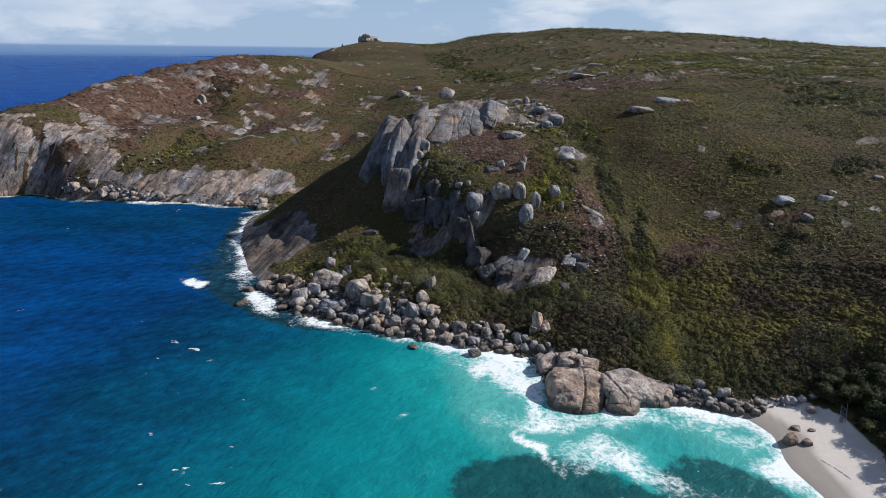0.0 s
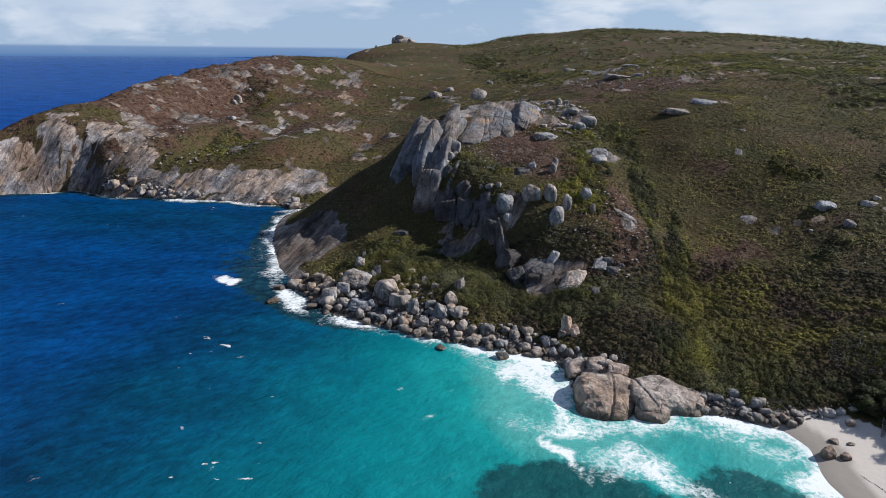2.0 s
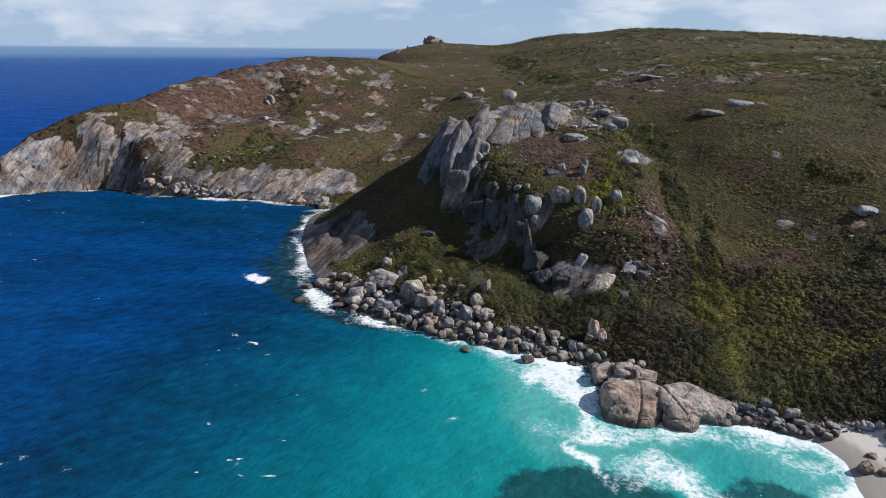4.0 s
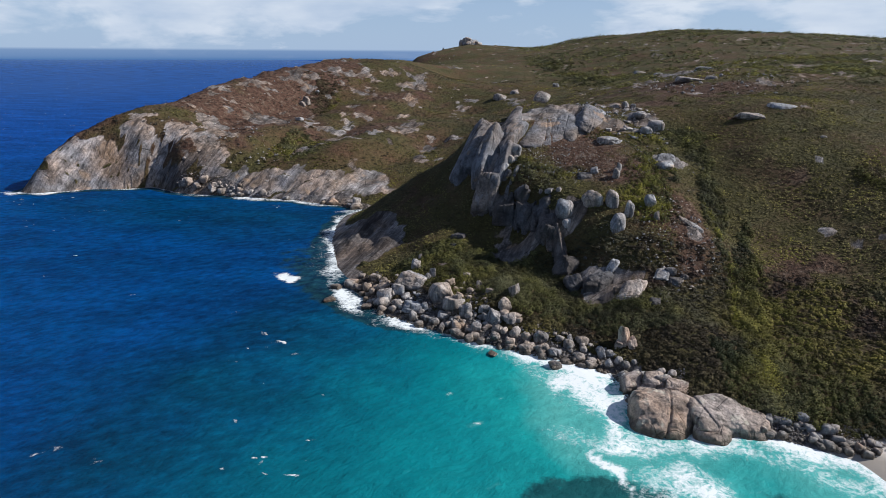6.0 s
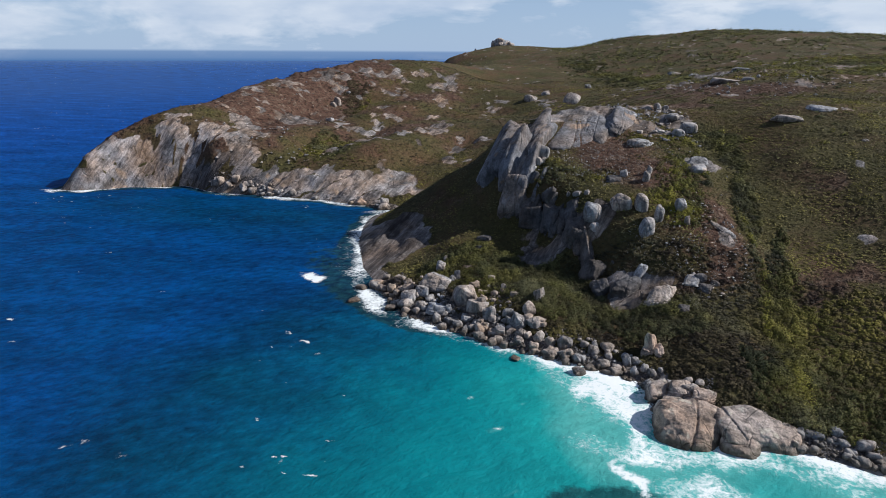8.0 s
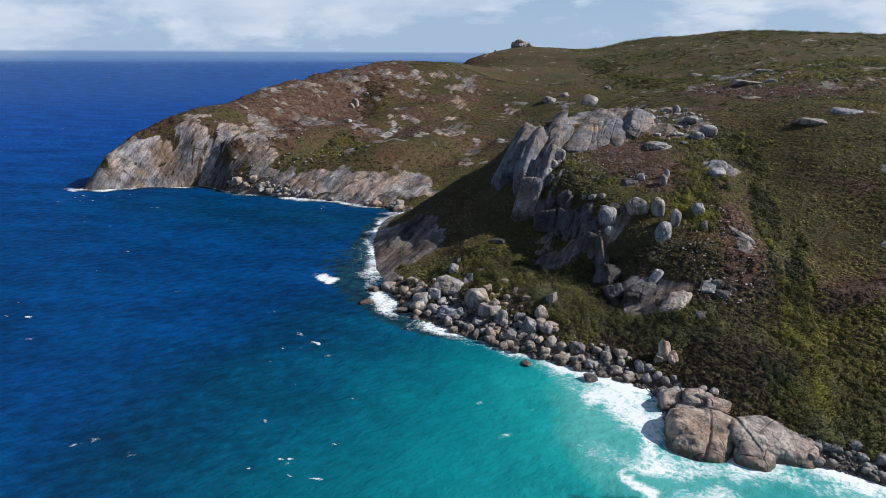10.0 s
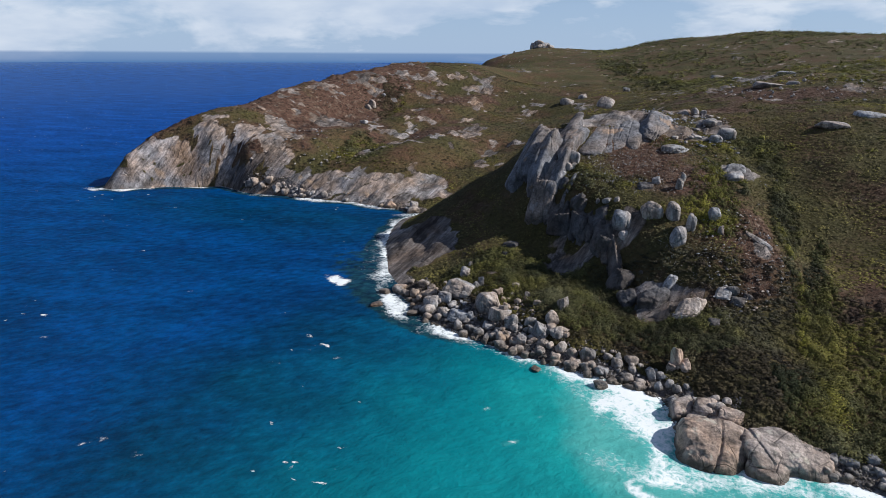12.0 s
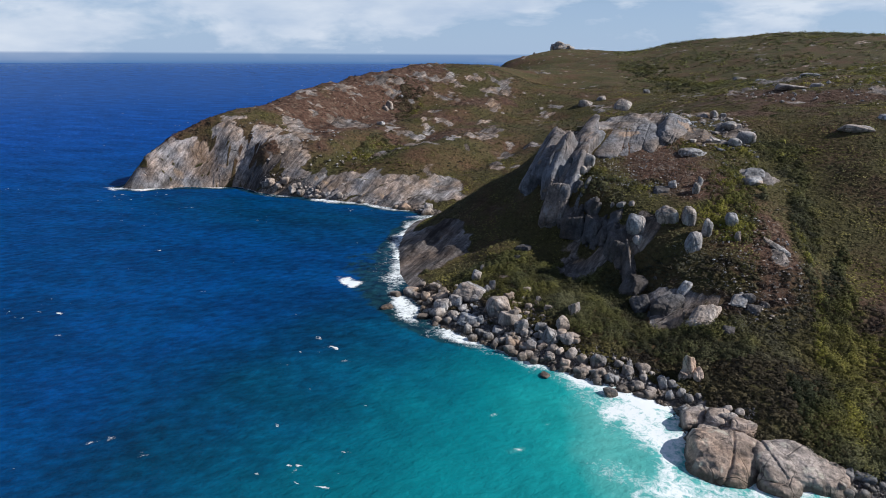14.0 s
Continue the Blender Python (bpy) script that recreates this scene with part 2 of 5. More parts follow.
def dry_zone(x, y, sd):
    """0 to 1: where the heath is brown and thin over reddish soil."""
    n1, n2 = fbm(x + 55, y + 21, 34, 4), fbm(x, y + 300, 8, 3)
    back = np.exp(-((((x - 24) + 0.25 * (y - 290)) / 34) ** 2 + ((y - 296) / 34) ** 2) ** 2) * 0.85
    scar = np.exp(-(((x - 60) / 9) ** 2 + ((y - 238) / 30) ** 2) ** 2) + 0.8 * np.exp(-(((x - 30) / 26) ** 2 + ((y - 215) / 13) ** 2) ** 2)
    tops = np.exp(-(((x - 70) / 90) ** 2 + ((y - 430) / 70) ** 2) ** 2) * 0.6
    hills = smooth(-50, -90, x) * smooth(420, 460, y) * smooth(760, 640, y) * 0.42 + smooth(-180, -230, x) * smooth(360, 400, y) * 0.6
    east = np.exp(-(((x - 122) / 38) ** 2 + ((y - 205) / 48) ** 2) ** 2) * 0.36
    return np.clip(smooth(0.25, 0.8, np.maximum.reduce([back, scar, tops, hills, east]) + 0.38 * n1 + 0.22 * n2), 0, 1)


def stain_and_light_zones(x, y):
    """Ochre parts of the granite, dark parts with stain and crag shade, and cliffs paled as sunlit."""
    spot = lambda cx, cy, rx, ry: np.exp(-(((x - cx) / rx) ** 2 + ((y - cy) / ry) ** 2) ** 2)
    n1 = 0.8 * fbm(x + 80, y, 14, 3)
    ochre = spot(-290, 378, 10, 8) + spot(-131, 617, 6, 14)
    # the last spot darkens the crag's foot in place of shade
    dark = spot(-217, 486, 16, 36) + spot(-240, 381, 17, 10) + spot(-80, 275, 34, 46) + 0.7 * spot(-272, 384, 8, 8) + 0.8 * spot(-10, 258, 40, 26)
    # pale sea cliffs, brightened further in place of stronger sunlight
    fresh = spot(-254, 398, 38, 16) + spot(-292, 378, 24, 12) + spot(-313, 364, 22, 16) + 0.8 * spot(-150, 371, 52, 12)
    for bx, by, rx, ry in BARE_HILL:
        dark = np.maximum(dark, 0.6 * spot(bx, by, rx * 1.3, ry * 1.3))
    return [np.clip(zone + n1 * (zone > 0.1), 0, 1) for zone in (ochre, dark, fresh)]


# Spurs (up) and gullies (down) on the headland: x, y, half extents and height.
SWELLS = [(-128, 440, 20, 55, 7.5), (-92, 450, 9, 60, -4.0), (-168, 470, 15, 70, -6.0), (-205, 425, 17, 40, 5.0), (-232, 470, 12, 50, -3.5), (-190, 560, 20, 50, -4.0), (-235, 560, 20, 40, 4.0), (-140, 600, 18, 50, 4.0)]


def land_height(x, y):
    """Height, distance from the coast and bareness at arrays of places."""
    shape = np.shape(x)
    x, y = np.ravel(x).astype(float), np.ravel(y).astype(float)
    z = np.empty(x.shape)
    for k in range(0, len(x), 20000):
        s = slice(k, k + 20000)
        d2 = (x[s, None] - SITES[None, :, 0]) ** 2 + (y[s, None] - SITES[None, :, 1]) ** 2
        z[s] = kernel(d2) @ WEIGHTS[:-1] + WEIGHTS[-1]
    sd = coast_distance(x, y)
    rock = rock_zone(x, y, z, sd)
    sand = sand_zone(x, y, sd)
    far = np.hypot(x, y)
    rough = smooth(2, 30, sd) * (1 - sand)
    # swelling spurs and the gullies between them on the headland
    for cx, cy, rx, ry, up_by in SWELLS:
        z = z + up_by * np.exp(-((((x - cx) - 0.35 * (y - cy)) / rx) ** 2 + ((y - cy) / ry) ** 2)) * smooth(3, 22, sd)
    z = z + rough * (1.1 * fbm(x, y, 32, 4) + smooth(700, 1100, far) * 2.0 * fbm(x, y, 120, 4))
    ledges = np.abs(fbm(x * 1.0 + 0.5 * y, y * 0.6 - 0.3 * x, 13, 4)) * 2.6 - 0.9 + 0.8 * np.abs(fbm(x, y, 4, 3))
    far_rock = smooth(-90, -120, x) * smooth(340, 360, y)
    z = z + rock * ledges * np.clip(sd / 12, 0.1, 1) * (1 - 0.65 * far_rock)
    across = 0.98 * x - 0.2 * y - 0.39 * z
    ribs = np.exp(-(((x + 78) / 32) ** 2 + ((y - 274) / 46) ** 2) ** 2)
    z = z + rock * ribs * np.clip(sd / 10, 0.1, 1) * (1.9 * np.abs(fbm(across, 0.13 * y + 50, 8, 4, 0.6)) - 0.5)
    # sheets of rock peeling off the headland, one edge above another
    lift = (z - 0.42 * x + 7 * fbm(x, y, 38, 3)) / 8.5
    lift = lift - np.floor(lift)
    rock = rock * (1 - 0.8 * far_rock * smooth(0.72, 0.86, lift) * smooth(-0.25, 0.25, fbm(x + 9, y + 40, 16, 3)))
    z = z + rock * far_rock * np.clip(sd / 10, 0.1, 1) * (3.6 * (smooth(0.0, 0.86, lift) - smooth(0.86, 1.0, lift)) - 1.6 + 0.7 * np.abs(fbm(x, y, 6, 3)))
    z = np.where(sd > 0, np.maximum(z, 0.15 + 0.12 * np.minimum(sd, 6)), -0.25 * np.abs(sd) - 0.05)
    z = np.where((sand > 0) & (sd > 0), z * (1 - sand) + sand * (0.12 * sd + 0.05), z)
    return z.reshape(shape), sd.reshape(shape), rock.reshape(shape), sand.reshape(shape)


def stretch(*pieces):
    """Grid lines from (start, end, step) pieces; step < 0: growing by that percentage from the last step."""
    out = [pieces[0][0]]
    step = 1.0
    for a, b, s in pieces:
        if s > 0:
            n = max(1, round((b - a) / s))
            out += list(np.linspace(a, b, n + 1)[1:])
            step = s
        else:
            v = a
            while v < b:
                step *= 1 - s / 100
                v += step
                out.append(min(v, b))
    return np.array(out)


GX = np.r_[-stretch((354, 358, 3.0), (358, 700, -14))[::-1], stretch((-351, -112, 2.2), (-112, 175, 1.6), (175, 420, 4.0), (420, 4600, -7))]
GY = np.r_[-stretch((-92, -90, 4.0), (-90, 320, -14))[::-1][:-1], stretch((92, 380, 1.6), (380, 720, 2.9), (720, 1600, 9.0), (1600, 4300, -12))]
GX, GY = np.unique(GX), np.unique(GY)
gx, gy = np.meshgrid(GX, GY)
GZ, GSD, GROCK, GSAND = land_height(gx, gy)
GDRY = dry_zone(gx, gy, GSD)
GOCHRE, GDARK, GPALE_SUN = stain_and_light_zones(gx, gy)


def sample(field, x, y):
    """Bilinear reading of a grid field."""
    i = np.clip(np.searchsorted(GX, x) - 1, 0, len(GX) - 2)
    j = np.clip(np.searchsorted(GY, y) - 1, 0, len(GY) - 2)
    u, v = (x - GX[i]) / (GX[i + 1] - GX[i]), (y - GY[j]) / (GY[j + 1] - GY[j])
    return (field[j, i] * (1 - u) + field[j, i + 1] * u) * (1 - v) + (field[j + 1, i] * (1 - u) + field[j + 1, i + 1] * u) * v


def ground_z(x, y):
    return float(sample(GZ, np.array([x], float), np.array([y], float))[0])


def sheet(name, xs, ys, z, mat, fields=None):
    """A grid mesh with float attributes."""
    ny, nx = z.shape
    verts = np.stack([xs.ravel(), ys.ravel(), z.ravel()], 1)
    idx = np.arange(nx * ny).reshape(ny, nx)
    quads = np.stack([idx[:-1, :-1], idx[:-1, 1:], idx[1:, 1:], idx[1:, :-1]], -1).reshape(-1, 4)
    return raw_mesh(name, verts, quads, mat, fields)


def raw_mesh(name, verts, faces, mat, fields=None, flat=False):
    me = bpy.data.meshes.new(name)
    k = faces.shape[1]
    me.vertices.add(len(verts))
    me.vertices.foreach_set("co", np.ascontiguousarray(verts, np.float32).ravel())
    me.loops.add(faces.size)
    me.loops.foreach_set("vertex_index", np.ascontiguousarray(faces, np.int32).ravel())
    me.polygons.add(len(faces))
    me.polygons.foreach_set("loop_start", np.arange(0, faces.size, k, dtype=np.int32))
    me.polygons.foreach_set("loop_total", np.full(len(faces), k, np.int32))
    me.polygons.foreach_set("use_smooth", np.full(len(faces), not flat, bool))
    me.update(calc_edges=True)
    for key, v in (fields or {}).items():
        me.attributes.new(key, "FLOAT", "POINT").data.foreach_set("value", np.ascontiguousarray(v, np.float32).ravel())
    me.materials.append(mat)
    return new(name, me)


# ---- materials ----
def material(name):
    m = bpy.data.materials.new(name)
    m.use_nodes = True
    return m, Nodes(m.node_tree)


def finish(n, colour, rough, bump=None, strength=0.5, distance=0.3, specular=0.3):
    b = n.add("ShaderNodeBsdfPrincipled", Base_Color=colour, Roughness=rough)
    b.inputs["Specular IOR Level"].default_value = specular
    if bump is not None:
        n.set(b, "Normal", n.add("ShaderNodeBump", Height=bump, Strength=strength, Distance=distance))
    n.add("ShaderNodeOutputMaterial", Surface=b.outputs[0])
    return b


def place(n):
    return n.add("ShaderNodeNewGeometry").outputs["Position"]


def lie(n, p, long, wide, turn):
    """The place in a frame turned about z, in units of long along it and wide across it and up it."""
    m = n.add("ShaderNodeMapping", Vector=p)
    m.vector_type = "TEXTURE"
    m.inputs["Rotation"].default_value = (0, 0, turn)
    m.inputs["Scale"].default_value = (long, wide, wide)
    return m.outputs[0]


def joints(n, p, scale, wide, turn=0.4):
    """Straight-sided fissures of jointed granite, broken off here and there: 1 in the cracks, 0 between them."""
    bent = n.mix(0.12, n.scaled(p, (1.0, 1.0, 0.7), turn), n.add("ShaderNodeTexNoise", Vector=p, Scale=0.35, Detail=3.0).outputs["Color"], "LINEAR_LIGHT")
    cell = n.add("ShaderNodeTexVoronoi", Vector=bent, Scale=scale)
    cell.feature = "DISTANCE_TO_EDGE"
    edge = n.ramp(cell.outputs["Distance"], [(0.0, 1.0), (wide, 0.0)])
    return n.math("MULTIPLY", edge, n.ramp(n.noise(0.13, 3, 0.5, p), [(0.42, 0.0), (0.56, 1.0)]))


def granite_colour(n, p, tint, run=0.50, slant=0.0):
    """Weathered granite: grey with lichen blotches, dark run-off streaks, fissures and a few tan scars."""
    blotch = n.ramp(n.noise(0.16, 7, 0.62, p), [(0.30, tuple(v * 0.38 for v in tint)), (0.5, tint), (0.70, tuple(min(1, v * 1.5) for v in tint))])
    warm = n.ramp(n.noise(0.06, 3, 0.5, p), [(0.40, (0.92, 0.97, 1.06)), (0.62, (1.15, 0.98, 0.86))])
    grain = n.ramp(n.noise(1.4, 6, 0.7, p), [(0.34, 0.5), (0.64, 1.28)])
    col = n.mix(0.75, n.mix(1.0, blotch, warm, "MULTIPLY"), grain, "MULTIPLY")
    lean = n.add("ShaderNodeMapping", Vector=p)
    lean.inputs["Rotation"].default_value = (0.0, slant, 0.0)
    streak = n.ramp(n.noise(1.0, 4, 0.6, n.scaled(lean.outputs[0], (0.55, 0.55, 0.045))), [(run, 0.0), (run + 0.12, 0.8)])
    col = n.mix(streak, col, n.mix(0.72, col, (0.03, 0.029, 0.03)))
    pale = n.ramp(n.noise(1.0, 3, 0.55, n.scaled(lean.outputs[0], (0.35, 0.35, 0.03))), [(0.60, 0.0), (0.68, 0.5)])
    col = n.mix(pale, col, tuple(min(0.6, v * 1.9) for v in tint))
    scar = n.ramp(n.noise(0.07, 3, 0.5, p, 0.6), [(0.64, 0.0), (0.70, 0.6)])
    col = n.mix(scar, col, (0.34, 0.23, 0.15))
    gap = n.math("MAXIMUM", joints(n, p, 0.12, 0.014), n.math("MULTIPLY", joints(n, p, 0.3, 0.018, 1.7), 0.3))
    return n.mix(n.math("MULTIPLY", gap, 0.5), col, (0.022, 0.02, 0.018)), gap


def granite(name, tint, wet=True, scale=1.0):
    m, n = material(name)
    p = place(n)
    col, gap = granite_colour(n, p, tint)
    shade = n.add("ShaderNodeObjectInfo").outputs["Random"]
    col = n.mix(n.math("MULTIPLY", shade, 0.35), col, n.mix(1.0, col, (1.2, 1.08, 0.96), "MULTIPLY"))
    rough = 0.85
    if wet:
        z = n.add("ShaderNodeSeparateXYZ", Vector=p).outputs[2]
        line = n.math("ADD", z, n.math("MULTIPLY", n.noise(0.4, 3, 0.5, p), -2.0))
        damp = n.ramp(n.math("MULTIPLY_ADD", line, 0.17, 0.32), [(0.30, 1.0), (0.52, 0.0)])
        col = n.mix(damp, col, n.mix(0.75, col, (0.045, 0.032, 0.02)))
        rough = n.math("MULTIPLY_ADD", damp, -0.45, 0.85)
    relief = n.math("ADD", n.noise(0.9 * scale, 9, 0.7, p), n.math("MULTIPLY", n.noise(1.0, 3, 0.5, n.scaled(p, (0.5, 0.5, 0.16)), 0.4), 0.8))
    finish(n, col, rough, n.math("SUBTRACT", relief, n.math("MULTIPLY", gap, 0.9)), 0.8, 0.7)
    return m


def leaf_colour(n, p, fresh, old, dry):
    """Bush foliage: patches of fresh, old and dry growth, varying from spray to spray."""
    rnd = n.add("ShaderNodeNewGeometry").outputs["Random Per Island"]
    patch = n.ramp(n.noise(0.05, 5, 0.62, p), [(0.38, 0.0), (0.60, 1.0)])
    col = n.mix(patch, old, fresh)
    swathe = n.ramp(n.noise(0.017, 4, 0.6, p), [(0.50, 0.0), (0.62, 0.75)])
    col = n.mix(swathe, col, n.mix(0.55, fresh, (0.20, 0.175, 0.028)))
    sage = n.ramp(n.noise(0.028, 4, 0.6, n.scaled(p, (1.2, 0.8, 1.0), 1.0)), [(0.53, 0.0), (0.66, 0.7)])
    col = n.mix(sage, col, (0.090, 0.088, 0.050))
    parched = n.add("ShaderNodeAttribute")
    parched.attribute_name = "dry"
    dead = n.math("MULTIPLY_ADD", n.noise(0.12, 4, 0.6, p), 0.8, n.math("MULTIPLY_ADD", parched.outputs["Fac"], 0.75, -0.3))
    col = n.mix(n.ramp(dead, [(0.25, 0.0), (0.6, 0.95)]), col, dry)
    tone = n.add("ShaderNodeAttribute")
    tone.attribute_name = "tone"
    col = n.mix(1.0, col, n.ramp(tone.outputs["Fac"], [(0.1, 0.42), (0.9, 1.5)]), "MULTIPLY")
    return n.mix(1.0, col, n.ramp(rnd, [(0.0, 0.62), (1.0, 1.40)]), "MULTIPLY")


def foliage(name, fresh, old, dry):
    m, n = material(name)
    p = place(n)
    finish(n, leaf_colour(n, p, fresh, old, dry), 0.75, None, specular=0.15)
    return m


def ground_material():
    m, n = material("hill_ground")
    p = place(n)
    rock = n.add("ShaderNodeAttribute")
    rock.attribute_name = "rock"
    sand = n.add("ShaderNodeAttribute")
    sand.attribute_name = "sand"
    wet = n.add("ShaderNodeAttribute")
    wet.attribute_name = "swash"
    # low heath and soil between the shrubs
    heath = n.ramp(n.noise(0.03, 5, 0.6, p), [(0.30, (0.046, 0.043, 0.016)), (0.45, (0.058, 0.050, 0.020)), (0.56, (0.070, 0.049, 0.024)), (0.70, (0.084, 0.047, 0.029))])
    dry = n.add("ShaderNodeAttribute")
    dry.attribute_name = "dry"
    soil = n.ramp(n.noise(0.22, 6, 0.65, p), [(0.32, (0.042, 0.023, 0.017)), (0.5, (0.080, 0.044, 0.031)), (0.62, (0.104, 0.070, 0.052)), (0.70, (0.23, 0.185, 0.155))])
    heath = n.mix(dry.outputs["Fac"], heath, soil)
    tufts = n.ramp(n.noise(0.55, 6, 0.7, p), [(0.34, 0.6), (0.66, 1.45)])
    heath = n.mix(0.9, heath, tufts, "MULTIPLY")
    stone, gap = granite_colour(n, p, (0.185, 0.164, 0.150), 0.53, -0.5)
    # run-off streaks down the fall of the rock
    xyz = n.add("ShaderNodeSeparateXYZ", Vector=p)
    side = n.math("SUBTRACT", xyz.outputs[0], n.math("MULTIPLY_ADD", xyz.outputs[1], 0.124, n.math("MULTIPLY", xyz.outputs[2], 0.394)))
    down = n.math("ADD", xyz.outputs[1], n.math("MULTIPLY", xyz.outputs[2], 1.3))
    fall = n.add("ShaderNodeCombineXYZ", X=side, Y=n.math("MULTIPLY", down, 0.09)).outputs[0]
    jag = n.math("MULTIPLY_ADD", n.noise(0.34, 7, 0.66, fall), 1.3, n.math("SUBTRACT", rock.outputs["Fac"], 1.12))
    cover = n.ramp(n.math("ADD", jag, 0.5), [(0.40, 0.0), (0.60, 1.0)])
    runs = n.ramp(n.noise(0.12, 6, 0.66, fall), [(0.36, 0.52), (0.49, 0.95), (0.62, 1.6)])
    fine_runs = n.ramp(n.noise(0.75, 4, 0.6, fall), [(0.36, 0.62), (0.62, 1.28)])
    ochre, stain_shade, fresh = (n.add("ShaderNodeAttribute") for _ in range(3))
    ochre.attribute_name, stain_shade.attribute_name, fresh.attribute_name = "ochre", "stain_shade", "fresh"
    # stone colour raised on the pale cliffs to imitate sun on them
    stone = n.mix(n.math("MULTIPLY", fresh.outputs["Fac"], 0.8), stone, n.mix(1.0, stone, (1.6, 1.64, 1.7), "MULTIPLY"))
    stone = n.mix(n.math("MULTIPLY", ochre.outputs["Fac"], 0.5), stone, (0.36, 0.215, 0.115))
    # dark stain, and shade painted on the crag's foot
    stone = n.mix(n.math("MULTIPLY", stain_shade.outputs["Fac"], n.ramp(n.noise(0.42, 5, 0.68, fall), [(0.42, 0.95), (0.60, 0.30)])), stone, (0.052, 0.042, 0.039))
    stone = n.mix(0.9, n.mix(0.9, stone, runs, "MULTIPLY"), fine_runs, "MULTIPLY")
    col = n.mix(cover, heath, stone)
    beach = n.mix(n.noise(0.8, 5, 0.6, p), (0.52, 0.47, 0.43), (0.60, 0.55, 0.51))
    beach = n.mix(wet.outputs["Fac"], beach, (0.30, 0.27, 0.24))
    col = n.mix(n.ramp(sand.outputs["Fac"], [(0.4, 0.0), (0.6, 1.0)]), col, beach)
    bumpy = n.math("SUBTRACT", n.math("MULTIPLY", n.noise(0.4, 7, 0.66, p), n.math("MULTIPLY", n.math("MULTIPLY_ADD", sand.outputs["Fac"], -0.93, 1.0), n.math("MULTIPLY_ADD", cover, -0.45, 1.0))), n.math("MULTIPLY", n.math("MULTIPLY", gap, cover), 0.5))
    finish(n, col, 0.92, bumpy, 0.9, 1.6, 0.15)
    return m


def sea_material():
    m, n = material("sea_water")
    p = place(n)
    depth = n.add("ShaderNodeAttribute")
    depth.attribute_name = "shallow_shade"
    reef = n.add("ShaderNodeAttribute")
    reef.attribute_name = "reef"
    foam = n.add("ShaderNodeAttribute")
    foam.attribute_name = "foam"
    body = n.ramp(n.math("ADD", depth.outputs["Fac"], n.math("MULTIPLY_ADD", n.noise(0.045, 5, 0.6, p), 0.16, -0.08)),
                  [(0.0, (0.002, 0.045, 0.215)), (0.20, (0.0, 0.037, 0.136)), (0.32, (0.0, 0.034, 0.092)), (0.45, (0.0, 0.062, 0.118)), (0.68, (0.001, 0.160, 0.186)), (0.86, (0.008, 0.245, 0.245)), (1.0, (0.10, 0.36, 0.33))])
    weed = n.math("MULTIPLY", n.ramp(n.math("ADD", reef.outputs["Fac"], n.math("MULTIPLY_ADD", n.noise(0.13, 6, 0.65, p), 1.0, -0.5)), [(0.40, 0.0), (0.58, 1.0)]), 0.8)
    body = n.mix(weed, body, n.mix(n.ramp(n.noise(0.3, 5, 0.6, p), [(0.35, 0.0), (0.65, 1.0)]), (0.005, 0.016, 0.024), (0.010, 0.046, 0.052)))
    # light crests and dark troughs of the waves, painted into the water's colour
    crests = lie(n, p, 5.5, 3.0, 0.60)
    wave_pattern = n.math("ADD", n.math("MULTIPLY", n.noise(0.03, 4, 0.6, n.scaled(p, (0.6, 1.6, 1.0), 0.4)), 0.5), n.math("MULTIPLY", n.noise(1.0, 5, 0.62, crests), 0.6))
    wave_shading = n.mix(n.ramp(depth.outputs["Fac"], [(0.35, 0.0), (0.6, 1.0)]), n.ramp(wave_pattern, [(0.43, 0.64), (0.55, 1.0), (0.66, 1.45)]), n.ramp(wave_pattern, [(0.42, 0.88), (0.55, 1.0), (0.68, 1.12)]))
    body = n.mix(1.0, body, wave_shading, "MULTIPLY")
    milk = n.math("MULTIPLY", n.ramp(foam.outputs["Fac"], [(0.10, 0.0), (0.60, 0.7)]), n.ramp(depth.outputs["Fac"], [(0.62, 0.0), (0.80, 1.0)]))
    body = n.mix(n.math("MULTIPLY", milk, n.math("SUBTRACT", 1.0, weed)), body, (0.10, 0.40, 0.39))
    # lacy foam where the surf is, thin flecks offshore
    lace = n.math("SUBTRACT", 1.0, n.math("MULTIPLY", n.math("ABSOLUTE", n.math("SUBTRACT", n.noise(0.33, 7, 0.68, p, 0.5), 0.5)), 3.4))
    curd = n.math("MULTIPLY_ADD", n.noise(0.8, 6, 0.75, p), 0.75, n.math("MULTIPLY_ADD", lace, 0.55, -0.14))
    white = n.ramp(n.math("ADD", n.math("MULTIPLY", curd, 0.75), n.math("MULTIPLY_ADD", foam.outputs["Fac"], 0.46, -0.11)), [(0.57, 0.0), (0.65, 0.25), (0.83, 1.0)])
    wisp = n.math("MULTIPLY", n.noise(0.16, 5, 0.62, n.scaled(p, (1.0, 2.1, 1.0), 0.5)), n.ramp(n.noise(0.021, 3, 0.6, p), [(0.42, 0.8), (0.62, 1.1)]))
    caps = n.ramp(wisp, [(0.715, 0.0), (0.76, 0.85)])
    white = n.math("MAXIMUM", white, caps)
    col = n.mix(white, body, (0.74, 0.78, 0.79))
    swell = n.noise(1.0, 5, 0.6, lie(n, p, 15.0, 8.0, 0.60), 0.2)
    ripple = n.noise(1.0, 6, 0.66, lie(n, p, 4.6, 2.8, 0.55), 0.2)
    chop = n.noise(1.0, 4, 0.6, lie(n, p, 3.0, 1.4, 1.3))
    height = n.math("ADD", n.math("MULTIPLY_ADD", swell, 2.1, n.math("MULTIPLY", ripple, 0.9)), n.math("MULTIPLY", chop, 0.35))
